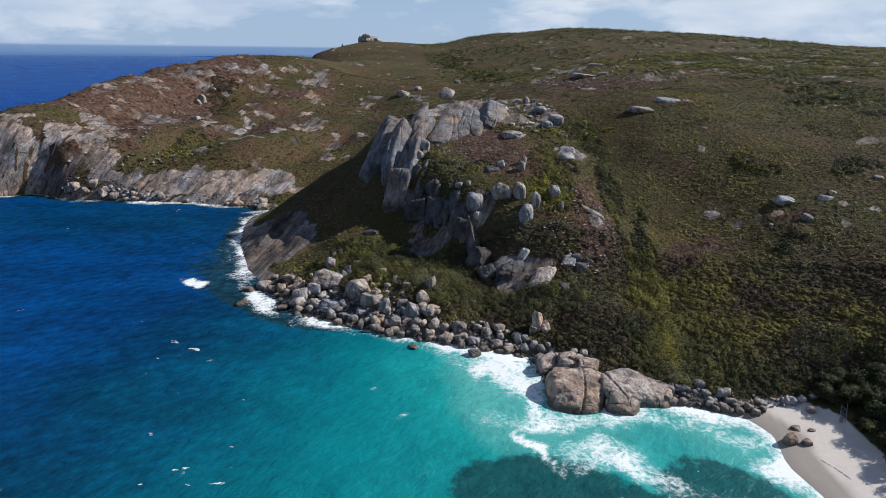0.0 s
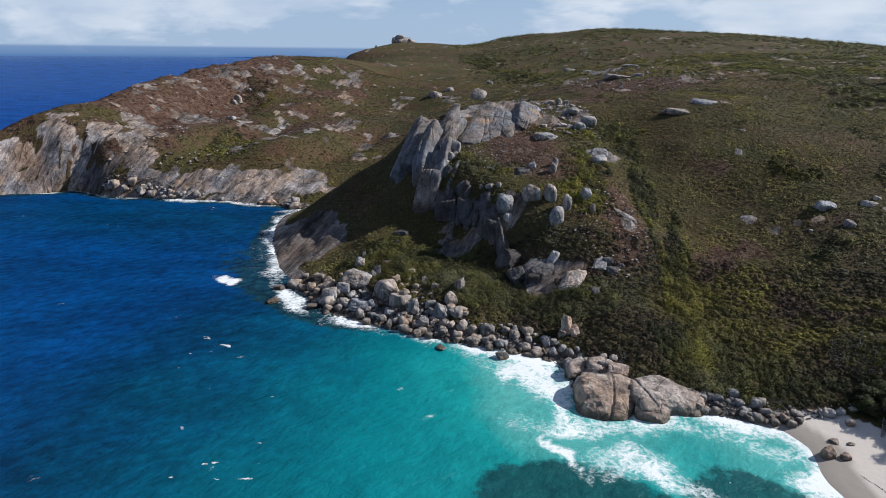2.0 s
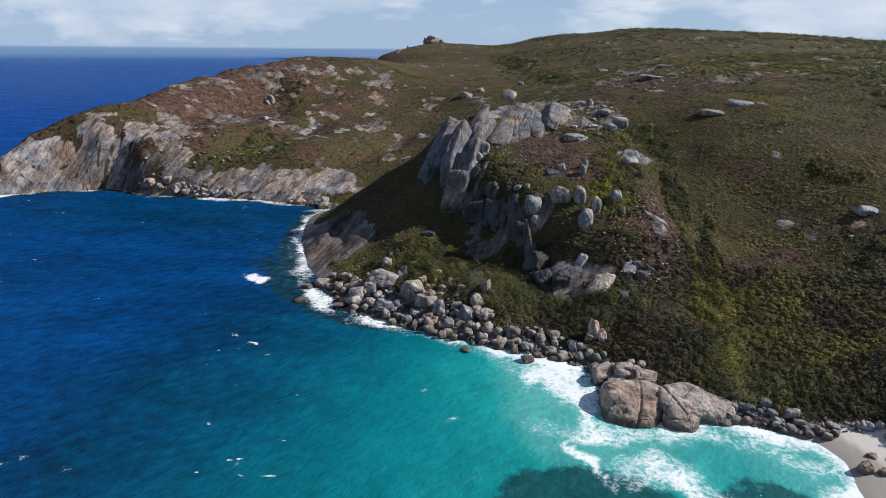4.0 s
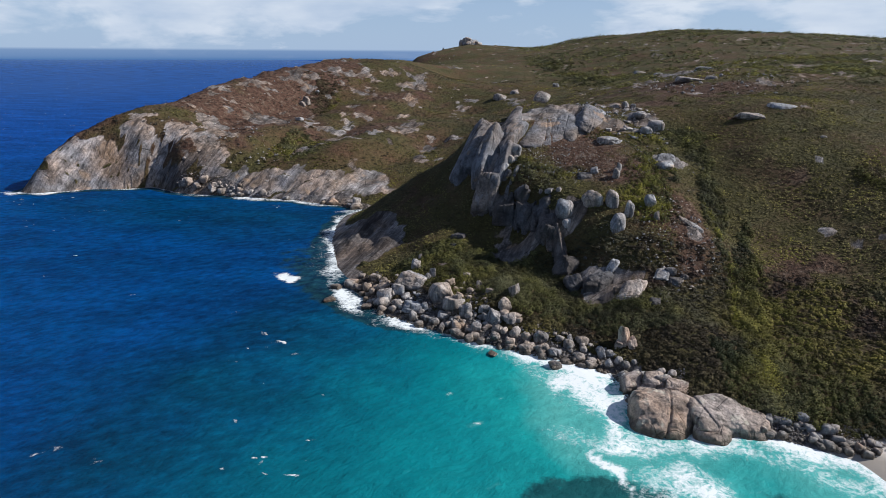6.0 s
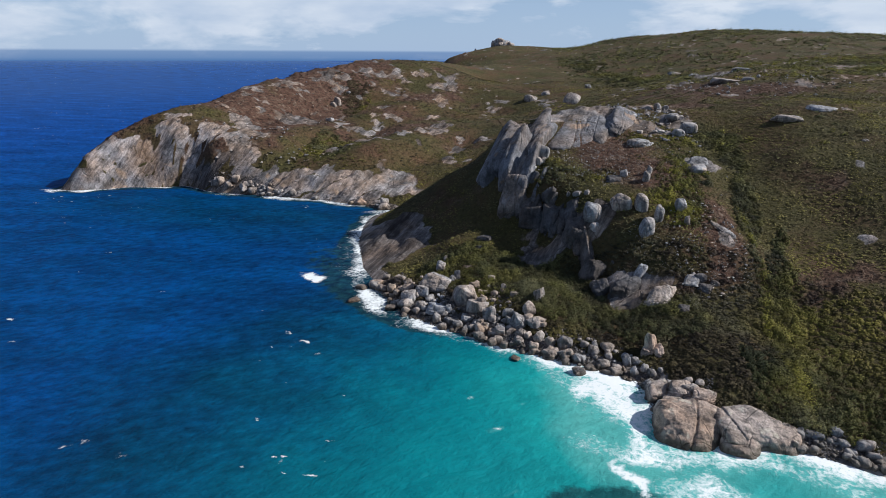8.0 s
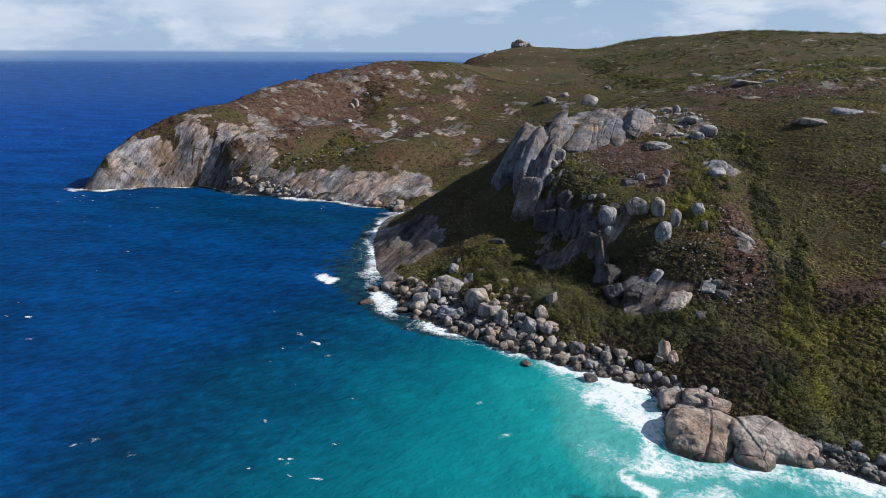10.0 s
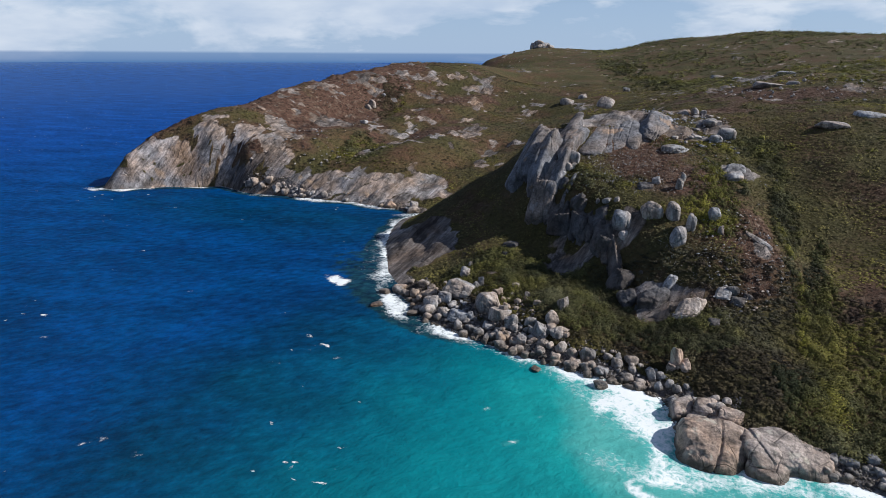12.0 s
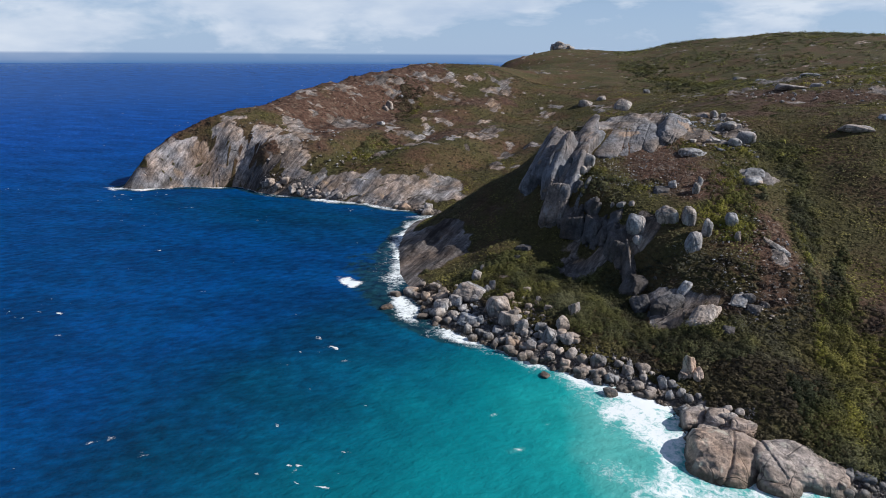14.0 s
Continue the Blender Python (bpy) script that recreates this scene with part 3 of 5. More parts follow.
    relief = n.add("ShaderNodeBump", Height=height, Strength=n.math("SUBTRACT", n.math("MULTIPLY_ADD", white, -0.4, 1.0), n.math("MULTIPLY", depth.outputs["Fac"], 0.5)), Distance=1.0)
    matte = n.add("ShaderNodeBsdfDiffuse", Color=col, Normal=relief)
    shine = n.add("ShaderNodeBsdfGlossy", Color=(0.72, 0.90, 1.0, 1.0), Roughness=0.25, Normal=relief)
    grazing = n.math("POWER", n.add("ShaderNodeFresnel", IOR=1.33), 5.0)
    gloss = n.math("MULTIPLY_ADD", grazing, 0.6, 0.03)
    n.add("ShaderNodeOutputMaterial", Surface=n.add("ShaderNodeMixShader", Fac=gloss, _1=matte.outputs[0], _2=shine.outputs[0]))
    return m


GROUND = ground_material()
SEA = sea_material()
GRANITE = granite("grey_granite", (0.27, 0.268, 0.27))
SHORE_GRANITE = granite("shore_granite", (0.31, 0.285, 0.262))
# darkened to stand in for shade on the crag's west face and between boulders
GRANITE_DARK_AND_SHADED = granite("dark_and_shaded_granite", (0.088, 0.085, 0.087))
GRANITE_MID = granite("slab_granite", (0.155, 0.153, 0.160))
GRANITE_WARM = granite("warm_granite", (0.37, 0.30, 0.25))
GRANITE_PALE = granite("pale_granite", (0.305, 0.298, 0.294), False)
BUSH = foliage("bush_leaves", (0.070, 0.069, 0.021), (0.034, 0.037, 0.019), (0.066, 0.050, 0.030))
# dark tree green, lowered further to imitate shade on the gully and slope foot
TREE_AND_SHADE = foliage("tree_and_shade_leaves", (0.032, 0.038, 0.014), (0.020, 0.025, 0.011), (0.034, 0.030, 0.016))
# brown heath made darker in place of shade on the lower slope
LOW_HEATH_SHADE = foliage("low_heath_shade_leaves", (0.046, 0.038, 0.016), (0.031, 0.024, 0.016), (0.044, 0.028, 0.022))
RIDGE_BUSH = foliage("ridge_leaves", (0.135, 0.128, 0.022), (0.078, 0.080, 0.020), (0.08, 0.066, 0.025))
HEATH = foliage("heath_leaves", (0.120, 0.106, 0.032), (0.074, 0.064, 0.032), (0.094, 0.058, 0.042))
HILL_HEATH = foliage("hill_heath_leaves", (0.047, 0.041, 0.021), (0.033, 0.028, 0.019), (0.046, 0.031, 0.026))
# olive scrub with its leaf colour lightened to imitate distance haze
RIDGE_SCRUB_HAZE = foliage("ridge_scrub_haze_leaves", (0.112, 0.116, 0.042), (0.072, 0.080, 0.036), (0.095, 0.082, 0.045))

# ---- ground and sea ----
swash = smooth(6.5, 4.0, GSD + 1.5 * fbm(gx, gy, 9, 2)) * (GSAND > 0.2)
ground = sheet("ground", gx, gy, GZ, GROUND, {"rock": GROCK, "sand": GSAND, "swash": swash, "dry": GDRY, "ochre": GOCHRE, "stain_shade": GDARK, "fresh": GPALE_SUN})
tagged(ground, "hilly coastal headland of brown-green heath, bare granite and pale sand", "ground", kind="structure")

SX = np.unique(np.r_[-stretch((352, 356, 2.0), (356, 4800, -13))[::-1], stretch((-350, -120, 2.2), (-120, 130, 1.6), (130, 4800, -13))])
SY = np.unique(np.r_[-stretch((-62, -60, 2.0), (-60, 4800, -13))[::-1], stretch((62, 240, 1.6), (240, 400, 2.2), (400, 4800, -12))])
sx, sy = np.meshgrid(SX, SY)
ssd = coast_distance(sx, sy).reshape(sx.shape)
off = np.maximum(-ssd, 0)


def blob(x, y, cx, cy, rx, ry, turn=0.0, power=1.5):
    c, s = math.cos(turn), math.sin(turn)
    u, v = ((x - cx) * c + (y - cy) * s) / rx, (-(x - cx) * s + (y - cy) * c) / ry
    return np.exp(-((u * u + v * v) ** power))


# lone whitecaps on the open water: x, y and half width
FLECKS = [(-10, 137, 2.6), (-4, 114, 1.8), (-52, 139, 1.0), (-84, 136, 0.9), (9, 160, 1.5), (-58, 112, 0.8), (-30, 120, 0.9), (-98, 118, 1.4), (-120, 160, 1.6), (-70, 165, 1.0),
          (-150, 200, 1.6), (-128, 128, 1.2), (-95, 108, 1.8), (-20, 150, 0.8), (-40, 165, 0.9), (-180, 240, 1.6), (12, 128, 1.2), (-5, 150, 1.0), (-170, 150, 1.5), (-210, 280, 1.7), (-107, 110, 2.4), (-110, 107, 1.6), (-67, 163.5, 1.3), (-30, 126, 1.2)]

# sandy shallows spread from the beach; reefs and weed lie along the rocks
east = sx + 0.30 * (sy - 150) * np.where(sy > 150, -1, 0.35) + 9 * fbm(sx, sy, 45, 3)
shallow_shade = 0.20 + 0.66 * smooth(-150, 45, east) * smooth(330, 180, sy - 0.25 * sx)
shallow_shade = np.clip(shallow_shade + 0.16 * blob(sx, sy, 24, 145, 26, 26) + 0.10 * blob(sx, sy, 0, 168, 30, 14) + 0.10 * blob(sx, sy, 74, 128, 16, 16), 0, 0.95)
# last term darkens the bay's colour in place of cliff shade and reflection
shallow_shade = shallow_shade - 0.20 * smooth(250, 900, np.hypot(sx, sy)) + 0.12 * blob(sx, sy, -190, 325, 130, 45, -0.1)
reef = np.clip(0.8 * blob(sx, sy, 20, 112, 20, 11, 0, 2.0) + 0.68 * blob(sx, sy, 61, 112, 15, 11, -0.4, 2.0) + 0.55 * blob(sx, sy, 43, 102, 40, 9) + 0.75 * smooth(14, 4, off) * smooth(-36, -48, sx) + 0.8 * blob(sx, sy, -70, 214, 32, 13, -0.9)
               + 0.5 * blob(sx, sy, -98, 250, 22, 40, 0.3) + 0.62 * blob(sx, sy, -44, 196, 20, 8, -0.6), 0, 1)
wx, wy = sx + 5 * fbm(sx, sy, 13, 4), sy + 5 * fbm(sx + 70, sy + 30, 13, 4)
edge = smooth(9.5, 0.5, off + 4.0 * fbm(sx, sy, 12, 3)) * 1.15
surf = 1.0 * blob(wx, wy, 21, 156, 9, 15, 0.35) + 0.72 * blob(wx, wy, 38, 122, 12, 7, -0.3, 2.5) + 0.62 * blob(wx, wy, 47, 114.5, 8, 5, -0.6, 2) + 1.05 * blob(wx, wy, 19.5, 124.5, 8.5, 3.6, -0.9, 2) + 0.4 * blob(wx, wy, 53, 109, 14, 6) + 0.5 * blob(wx, wy, 70, 131, 14, 4, -0.25) + 0.45 * blob(wx, wy, 75, 120, 4, 8) + 0.75 * blob(wx, wy, 82, 128, 4, 14, 0.1) + 0.42 * blob(wx, wy, 12, 137, 15, 4, -0.1)
surf = surf + 1.0 * blob(wx, wy, -66, 209, 6.5, 13, 0.8) + 0.7 * blob(wx, wy, -80, 232, 5, 15, 0.5) + 0.4 * blob(wx, wy, -98, 262, 4, 24, 0.3) + 1.6 * blob(wx, wy, -97.5, 229.5, 6, 2.2, 0.1) + 0.7 * blob(wx, wy, -40, 192, 14, 5, -0.45) + 0.7 * blob(wx, wy, -106, 342, 7, 10)
surf = surf + 0.6 * blob(wx, wy, -2, 172, 16, 5, -0.35) + 0.9 * blob(wx, wy, -342, 345, 12, 4) + 0.95 * blob(wx, wy, 42, 136, 20, 5) + 0.8 * blob(wx, wy, 28, 147, 5, 10)
strength = 0.78 + 0.22 * smooth(-60, -20, sx)
foam = np.clip(np.maximum(edge * strength, surf), 0, 1.1)
for cx, cy, r in FLECKS:
    surf_fleck = 0.72 * blob(sx + 1.6 * fbm(sx, sy, 3, 3), sy + 1.6 * fbm(sx + 9, sy, 3, 3), cx, cy, r, 0.4 * r, 0.3)
    foam = np.maximum(foam, surf_fleck)
foam = 0.92 * foam * (1 + 0.35 * fbm(sx + 0.3 * sy, sy, 9, 4)) - 0.05
rim = np.hypot(sx, sy)
sz = 0.35 * fbm(sx + 0.5 * sy, sy * 0.8, 22, 3) * smooth(900, 300, rim) - 0.1 + 31 * smooth(1700, 4900, rim)
over = np.maximum(rim / 4800, 1)
sea = sheet("sea", sx / over, sy / over, sz, SEA, {"shallow_shade": shallow_shade, "reef": reef, "foam": foam})
tagged(sea, "deep blue sea turning turquoise over sand with white surf", "sea", kind="structure")
sea.name = "water"


# ---- rocks ----
def rock_mesh(name, seed, subdiv, size, blocky=9.0, planes=11, rough=0.05, cracks=0, mat=None, upright=False, faces=()):
    """A weathered granite block: a rounded many-sided body with worn faces and joints. size: half extents."""
    rng = np.random.RandomState(seed)
    bm = bmesh.new()
    bmesh.ops.create_icosphere(bm, subdivisions=subdiv, radius=1.0)
    co = np.array([v.co[:] for v in bm.verts])
    dirs = co / np.linalg.norm(co, axis=1, keepdims=True)
    turn = np.array(Euler(rng.uniform(-0.35, 0.35, 3)).to_matrix())
    axes = np.vstack([turn, -turn])
    n = np.vstack([axes + rng.normal(0, 0.12, axes.shape), rng.normal(size=(planes, 3))])
    n /= np.linalg.norm(n, axis=1, keepdims=True)
    d = np.r_[rng.uniform(0.78, 0.95, 6), rng.uniform(0.80, 1.05, planes)]
    if faces:
        n, d = np.vstack([n, [f[:3] for f in faces]]), np.r_[d, [f[3] for f in faces]]
        n /= np.linalg.norm(n, axis=1, keepdims=True)
    facing = np.maximum(dirs @ n.T, 0) / d
    r = ((facing**blocky).sum(1) + 1e-6) ** (-1 / blocky)
    p = dirs * r[:, None]
    for k in range(4):
        f = 1.6 * 2.1**k
        o = rng.uniform(0, 100)
        p = p + dirs * (rough / 1.7**k * (value_noise(p[:, 0] * f + o, p[:, 1] * f + p[:, 2] * f * 1.3) * 2 - 1))[:, None]
    for k in range(cracks):
        m = turn[k % (2 if upright else 3)] + rng.normal(0, 0.16, 3)
        m /= np.linalg.norm(m)
        gap = np.abs(p @ m - rng.uniform(-0.55, 0.55) + 0.07 * (value_noise(p[:, 0] * 3 + k, p[:, 2] * 3) - 0.5))
        p = p * (1 - 0.08 * np.exp(-((gap / 0.028) ** 2)))[:, None]
    p = p * size
    for v, c in zip(bm.verts, p):
        v.co = c
    for f in bm.faces:
        f.smooth = True
    me = bpy.data.meshes.new(name)
    bm.to_mesh(me)
    bm.free()
    me.materials.append(mat)
    return me


def put_rock(name, me, x, y, z, turn, label, group="", scale=(1, 1, 1), tilt=(0.0, 0.0)):
    ob = new(name, me)
    ob.matrix_world = Matrix.LocRotScale((x, y, z), Euler((tilt[0], tilt[1], turn)), scale)
    return tagged(ob, label, "rock", group)


# Rocks as (x, y, middle height, half width, half depth, half height, lean to the right in degrees).
CRAG_TOP = [(1.0, 356.0, 66.5, 4.7, 4.5, 3.6, 0), (4.2, 319, 52.0, 14.2, 15, 13.4, 5), (24, 342, 57.3, 11, 12, 8, 0), (-15.5, 318, 50.5, 6.2, 12, 12.5, 26),
            (-8, 312.5, 49.0, 5.6, 11, 12.4, 24), (-15.0, 293.0, 45.2, 2.3, 2.2, 2.4, 0), (-9.2, 291.1, 46.4, 2.8, 2.7, 3.5, 0), (53.3, 345.4, 59.0, 4.0, 3.9, 2.3, 0),
            (53.9, 325.7, 53.2, 3.5, 3.4, 2.3, 0), (59.7, 332.0, 54.9, 4.9, 4.7, 3.7, 0), (33.9, 308.5, 50.2, 5.7, 5.5, 2.3, 0), (56.4, 282.7, 43.1, 4.5, 4.3, 2.3, 0),
            (46.7, 362.3, 62.8, 2.5, 2.4, 2.2, 0), (51.6, 364.5, 62.0, 2.1, 2.0, 1.8, 0)]
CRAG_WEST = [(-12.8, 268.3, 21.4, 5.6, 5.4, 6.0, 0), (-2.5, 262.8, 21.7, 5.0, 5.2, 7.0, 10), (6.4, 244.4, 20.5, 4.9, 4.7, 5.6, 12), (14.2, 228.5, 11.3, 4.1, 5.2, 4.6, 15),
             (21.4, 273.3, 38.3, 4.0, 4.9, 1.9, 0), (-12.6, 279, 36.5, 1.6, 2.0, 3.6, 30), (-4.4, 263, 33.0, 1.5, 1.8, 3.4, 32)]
# The crag's great sheets of granite: foot, head, half width, half thickness and the way that the face looks.
SHEETS = [((-32.5, 287, 27), (-23.5, 313, 57.5), 6.4, 7.5, (-0.75, -0.55, 0.35)), ((-26, 281, 27), (-20.5, 303, 54.5), 4.8, 7.5, (-0.5, -0.8, 0.35)), ((-21, 291, 41), (-10.5, 327, 60.5), 4.0, 5.0, (-0.4, -0.7, 0.6)),
          ((-15.5, 292, 43.5), (-7.5, 320, 58.5), 4.2, 5.0, (-0.2, -0.75, 0.6)), ((-18, 275, 22), (-13, 292, 45), 4.6, 6.0, (-0.5, -0.8, 0.3)), ((-11.5, 269, 17), (-8, 284, 39.5), 4.4, 5.5, (-0.5, -0.8, 0.3)),
          ((-0.5, 296, 40.5), (5, 338, 57), 12.5, 6.0, (0.0, -0.5, 0.87)), ((12, 306, 46), (18, 340, 58), 8.0, 4.6, (0.2, -0.45, 0.87)),
          ((21, 318, 51.5), (29, 344, 59.5), 6.6, 4.4, (0.2, -0.45, 0.87)), ((-23, 272, 16), (-18.5, 284, 37.5), 5.4, 6.5, (-0.5, -0.8, 0.3))]
EGGS = [(13.1, 247.0, 29.6, 4.3, 4.1, 5.8, 0), (14.3, 243.4, 24.9, 2.2, 2.1, 2.3, 0), (23.7, 249.4, 34.0, 4.7, 4.5, 4.6, 0), (31.4, 247.0, 34.3, 3.1, 2.9, 4.6, 0),
        (34.8, 270.1, 40.8, 1.9, 1.8, 3.0, 0), (36.5, 276.6, 42.5, 1.4, 1.3, 2.8, 0), (26.0, 276.2, 40.7, 2.2, 2.1, 2.0, 0), (46.0, 247.8, 34.4, 2.8, 2.7, 3.9, 0),
        (37.7, 242.1, 31.6, 2.2, 2.1, 4.3, 0), (33.3, 237.1, 28.2, 3.3, 3.2, 5.2, 0), (47.6, 240.2, 30.3, 1.3, 1.3, 2.5, 0), (-4.2, 270.9, 31.7, 1.7, 1.7, 2.8, 0),
        (6.6, 263.2, 33.6, 2.1, 2.0, 1.7, 0), (3.2, 266.2, 32.5, 1.0, 1.0, 1.5, 0), (10.7, 261.6, 34.9, 1.5, 1.5, 1.5, 0)]
LOWER = [(37.6, 216.6, 16.7, 4.4, 5.1, 6.4, -8), (25.8, 216.2, 10.8, 4.4, 5.8, 4.0, 0), (16.8, 218.5, 8.7, 3.3600000000000003, 4.5, 4.24, 0), (51.0, 211.9, 14.6, 3.0, 2.9, 1.7, 0),
         (54.1, 213.7, 15.7, 1.6, 1.5, 1.4, 0), (42.9, 201.0, 10.7, 2.1, 2.0, 1.6, 0), (31.0, 208.5, 10.8, 1.5, 1.5, 2.0, 0), (20.1, 212.3, 8.2, 0.8, 0.7, 1.4, 0),
         (21.2, 229.1, 15.5, 0.7, 0.7, 1.1, 0), (49.7, 215.4, 16.8, 2.2, 2.1, 2.1, 0),
         (-32.3, 259.9, 12.2, 3.4, 3.3, 1.4, 0), (-32.7, 250.9, 10.9, 1.8, 1.7, 1.2, 0)]
SHORE_W = [(-44.7, 218.1, 6.0, 5.7, 5.5, 4.0, 10), (-48.4, 213.3, 3.9, 3.0, 2.9, 2.7, 0), (-52.7, 209.5, 2.7, 3.1, 3.0, 3.1, 0), (-61.3, 228.6, 2.5, 2.4, 2.3, 1.6, 0),
           (-30.7, 207.7, 5.8, 4.9, 4.8, 4.2, 25), (-25.6, 200.5, 4.8, 4.0, 3.8, 2.9, 0), (-20.3, 196.2, 5.0, 2.4, 2.3, 2.7, 0), (-40.5, 202.4, 2.0, 4.1, 3.9, 2.0, 0),
           (-35.6, 201.0, 2.9, 1.3, 1.2, 2.2, 0), (-4.5, 203.5, 10.1, 1.9, 1.8, 2.5, 0), (-7.1, 196.4, 7.4, 2.2, 2.1, 2.9, 0), (-4.6, 191.3, 5.0, 2.7, 2.6, 2.4, 0),
           (-9.6, 191.4, 4.2, 2.8, 2.7, 2.5, 0), (-45.3, 231.8, 7.3, 2.2, 2.1, 2.9, 0)]
SPIRE = [(31.2, 181.5, 5.4, 1.9, 2.3, 4.3, -8), (33.4, 180, 4.2, 1.6, 2.0, 2.8, -12), (29.6, 180.5, 3.6, 1.5, 1.8, 2.4, 6)]
SHORE_W2 = [(-45.4, 241.7, 7.8, 0.9, 0.8, 1.7, 0), (-13.0, 205.8, 8.9, 1.7, 1.6, 1.2, 0), (-17.6, 212.7, 8.8, 1.1, 1.1, 1.3, 0), (-23.1, 221.3, 8.5, 1.5, 1.4, 1.3, 0),
            (-36.9, 222.9, 7.8, 1.4, 1.3, 2.2, 0), (5.5, 183.7, 2.8, 2.6, 2.5, 2.6, 0), (10.2, 170.3, 0.5, 2.0, 2.0, 1.5, 0), (1.4, 179.4, 0.8, 2.5, 2.4, 1.6, 0),
            (24.1, 176.3, 2.2, 1.2, 1.2, 2.4, 0), (26.0, 172.1, 1.1, 1.3, 1.3, 2.0, 0), (10.1, 177.3, 0.9, 2.1, 2.0, 1.6, 0), (-15.8, 188.7, 2.3, 2.0, 1.9, 1.9, 0),
            (-21.5, 191.7, 1.8, 1.8, 1.8, 1.5, 0), (-28.4, 196.7, 2.1, 2.3, 2.2, 1.5, 0)]
SURF = [(-71.1, 225.8, 0.6, 3.2, 3.0, 1.6, 0), (-75.8, 221.2, 0.4, 2.6, 2.5, 1.2, 0), (-74.2, 208.5, 0.1, 2.5, 2.4, 1.0, 0), (-8.9, 175.2, 0.1, 1.7, 1.6, 0.6, 0),
        (-58.2, 204.0, 0.3, 2.4, 2.3, 0.9, 0)]
DOMES = [(37.2, 147, -1.0, 9.6, 9.5, 8.4, 0), (52.4, 149.0, -0.5, 10.4, 9.0, 8.0, 6), (48.2, 141.4, -0.6, 5.0, 4.6, 4.2, 0), (57.4, 145.6, -0.6, 6.6, 5.6, 6.0, 8),
         (31.6, 161.6, 1.8, 3.6, 4.0, 3.0, 0), (37.5, 161, 2.6, 4.6, 4.4, 2.8, 12), (42.4, 156.5, 3.8, 3.4, 3.2, 2.0, -10), (34.2, 153.5, 1.4, 3.5, 3.3, 2.2, 0),
         (42, 155, -1, 11, 7, 5.2, 0)]
SHORE_E = [(66.8, 147.9, 1.9, 1.8, 1.7, 1.4, 0), (71.3, 149.1, 2.5, 1.6, 1.6, 1.6, 0), (76.0, 145.9, 1.8, 2.0, 1.9, 1.7, 0), (63.4, 148.4, 2.1, 0.9, 0.9, 1.3, 0),
           (73.3, 144.0, 0.9, 1.4, 1.4, 1.1, 0), (77.2, 143.2, 0.9, 1.6, 1.5, 1.3, 0), (79.6, 142.4, 0.7, 1.3, 1.2, 0.9, 0), (93.2, 141.7, 2.0, 1.7, 1.6, 1.7, 0),
           (91.3, 142.5, 1.8, 0.9, 0.9, 1.3, 0), (95.9, 137.7, 2.1, 1.3, 1.2, 1.1, 0), (85.6, 142.5, 1.1, 1.4, 1.4, 0.9, 0), (72.3, 146.1, 1.5, 1.4, 1.4, 1.1, 0)]
SAND = [(84.9, 126.5, 0.8, 1.8, 1.8, 1.9, 0), (88.9, 131.7, 0.5, 1.4, 1.4, 0.9, 0), (88.0, 125.4, 0.8, 1.2, 1.2, 1.2, 0), (92.4, 130.5, 0.8, 1.0, 1.0, 0.6, 0),
        (98.2, 130.1, 1.4, 0.6, 0.6, 0.4, 0)]
SLOPE = [(136.5, 238.2, 33.6, 4.4, 4.3, 2.6, 0), (137.6, 222.7, 30.6, 2.3, 2.2, 1.7, 0), (149.7, 234.2, 35.8, 3.0, 2.9, 2.1, 0), (154.7, 238.1, 37.3, 1.9, 1.9, 1.3, 0),
         (125, 349, 63.1, 7.3, 5, 3.4, 0), (105, 338, 61.1, 7.4, 5, 2.6, 0), (100.3, 464.5, 72.3, 10.5, 10.1, 2.6, 0), (114.8, 461.9, 74.1, 4.8, 4.6, 2.6, 0),
         (123.0, 519.8, 79.3, 8.2, 7.9, 1.9, 0), (107.7, 757.1, 68.9, 8.8, 8.5, 3.1, 0), (120.3, 704.1, 69.2, 6.2, 5.9, 2.1, 0), (175.7, 244.0, 42.4, 2.3, 2.3, 1.4, 0),
         (129.6, 308.7, 54.2, 1.9, 1.9, 1.0, 0), (125.6, 225.4, 27.5, 1.0, 1.0, 0.8, 0)]
FAR = [(-213.4, 549.5, 46.0, 4.3, 4.1, 5.3, 0), (-213.7, 580.4, 52.0, 3.3, 3.2, 3.1, 0), (-200.1, 497.9, 35.7, 3.6, 3.5, 2.4, 0), (-43.1, 643.9, 45.8, 8.1, 7.8, 4.8, 0),
       (-28.9, 665.5, 49.8, 5.1, 4.9, 3.7, 0), (14.3, 710.8, 55.2, 3.8, 3.6, 3.2, 0), (-214.3, 542.0, 44.8, 2.8, 2.7, 2.9, 0)]


def set_rocks(rows, name, label, group, mat, seed, subdiv, blocky=8.0, rough=0.05, cracks=2, planes=12, upright=False, faces=(), seat=None):
    for n, (x, y, z, a, b, c, lean) in enumerate(rows):
        fine = 6 if subdiv > 5 and max(a, c) > 8 else min(5, subdiv + (1 if max(a, c) > 5 else 0))
        me = rock_mesh(name, seed + n, fine, (a, b, c), blocky, planes, rough, cracks, mat, upright, faces)
        z = z if seat is None else min(z, ground_z(x, y) + seat * c)
        put_rock(name, me, x, y, z, 0.25 * math.sin(seed + 3 * n), label, group, tilt=(0.0, radians(lean)))


set_rocks(CRAG_TOP[:1], "boulder", "rounded pale granite boulder balanced on the crag top", "", GRANITE_PALE, 40, 5)


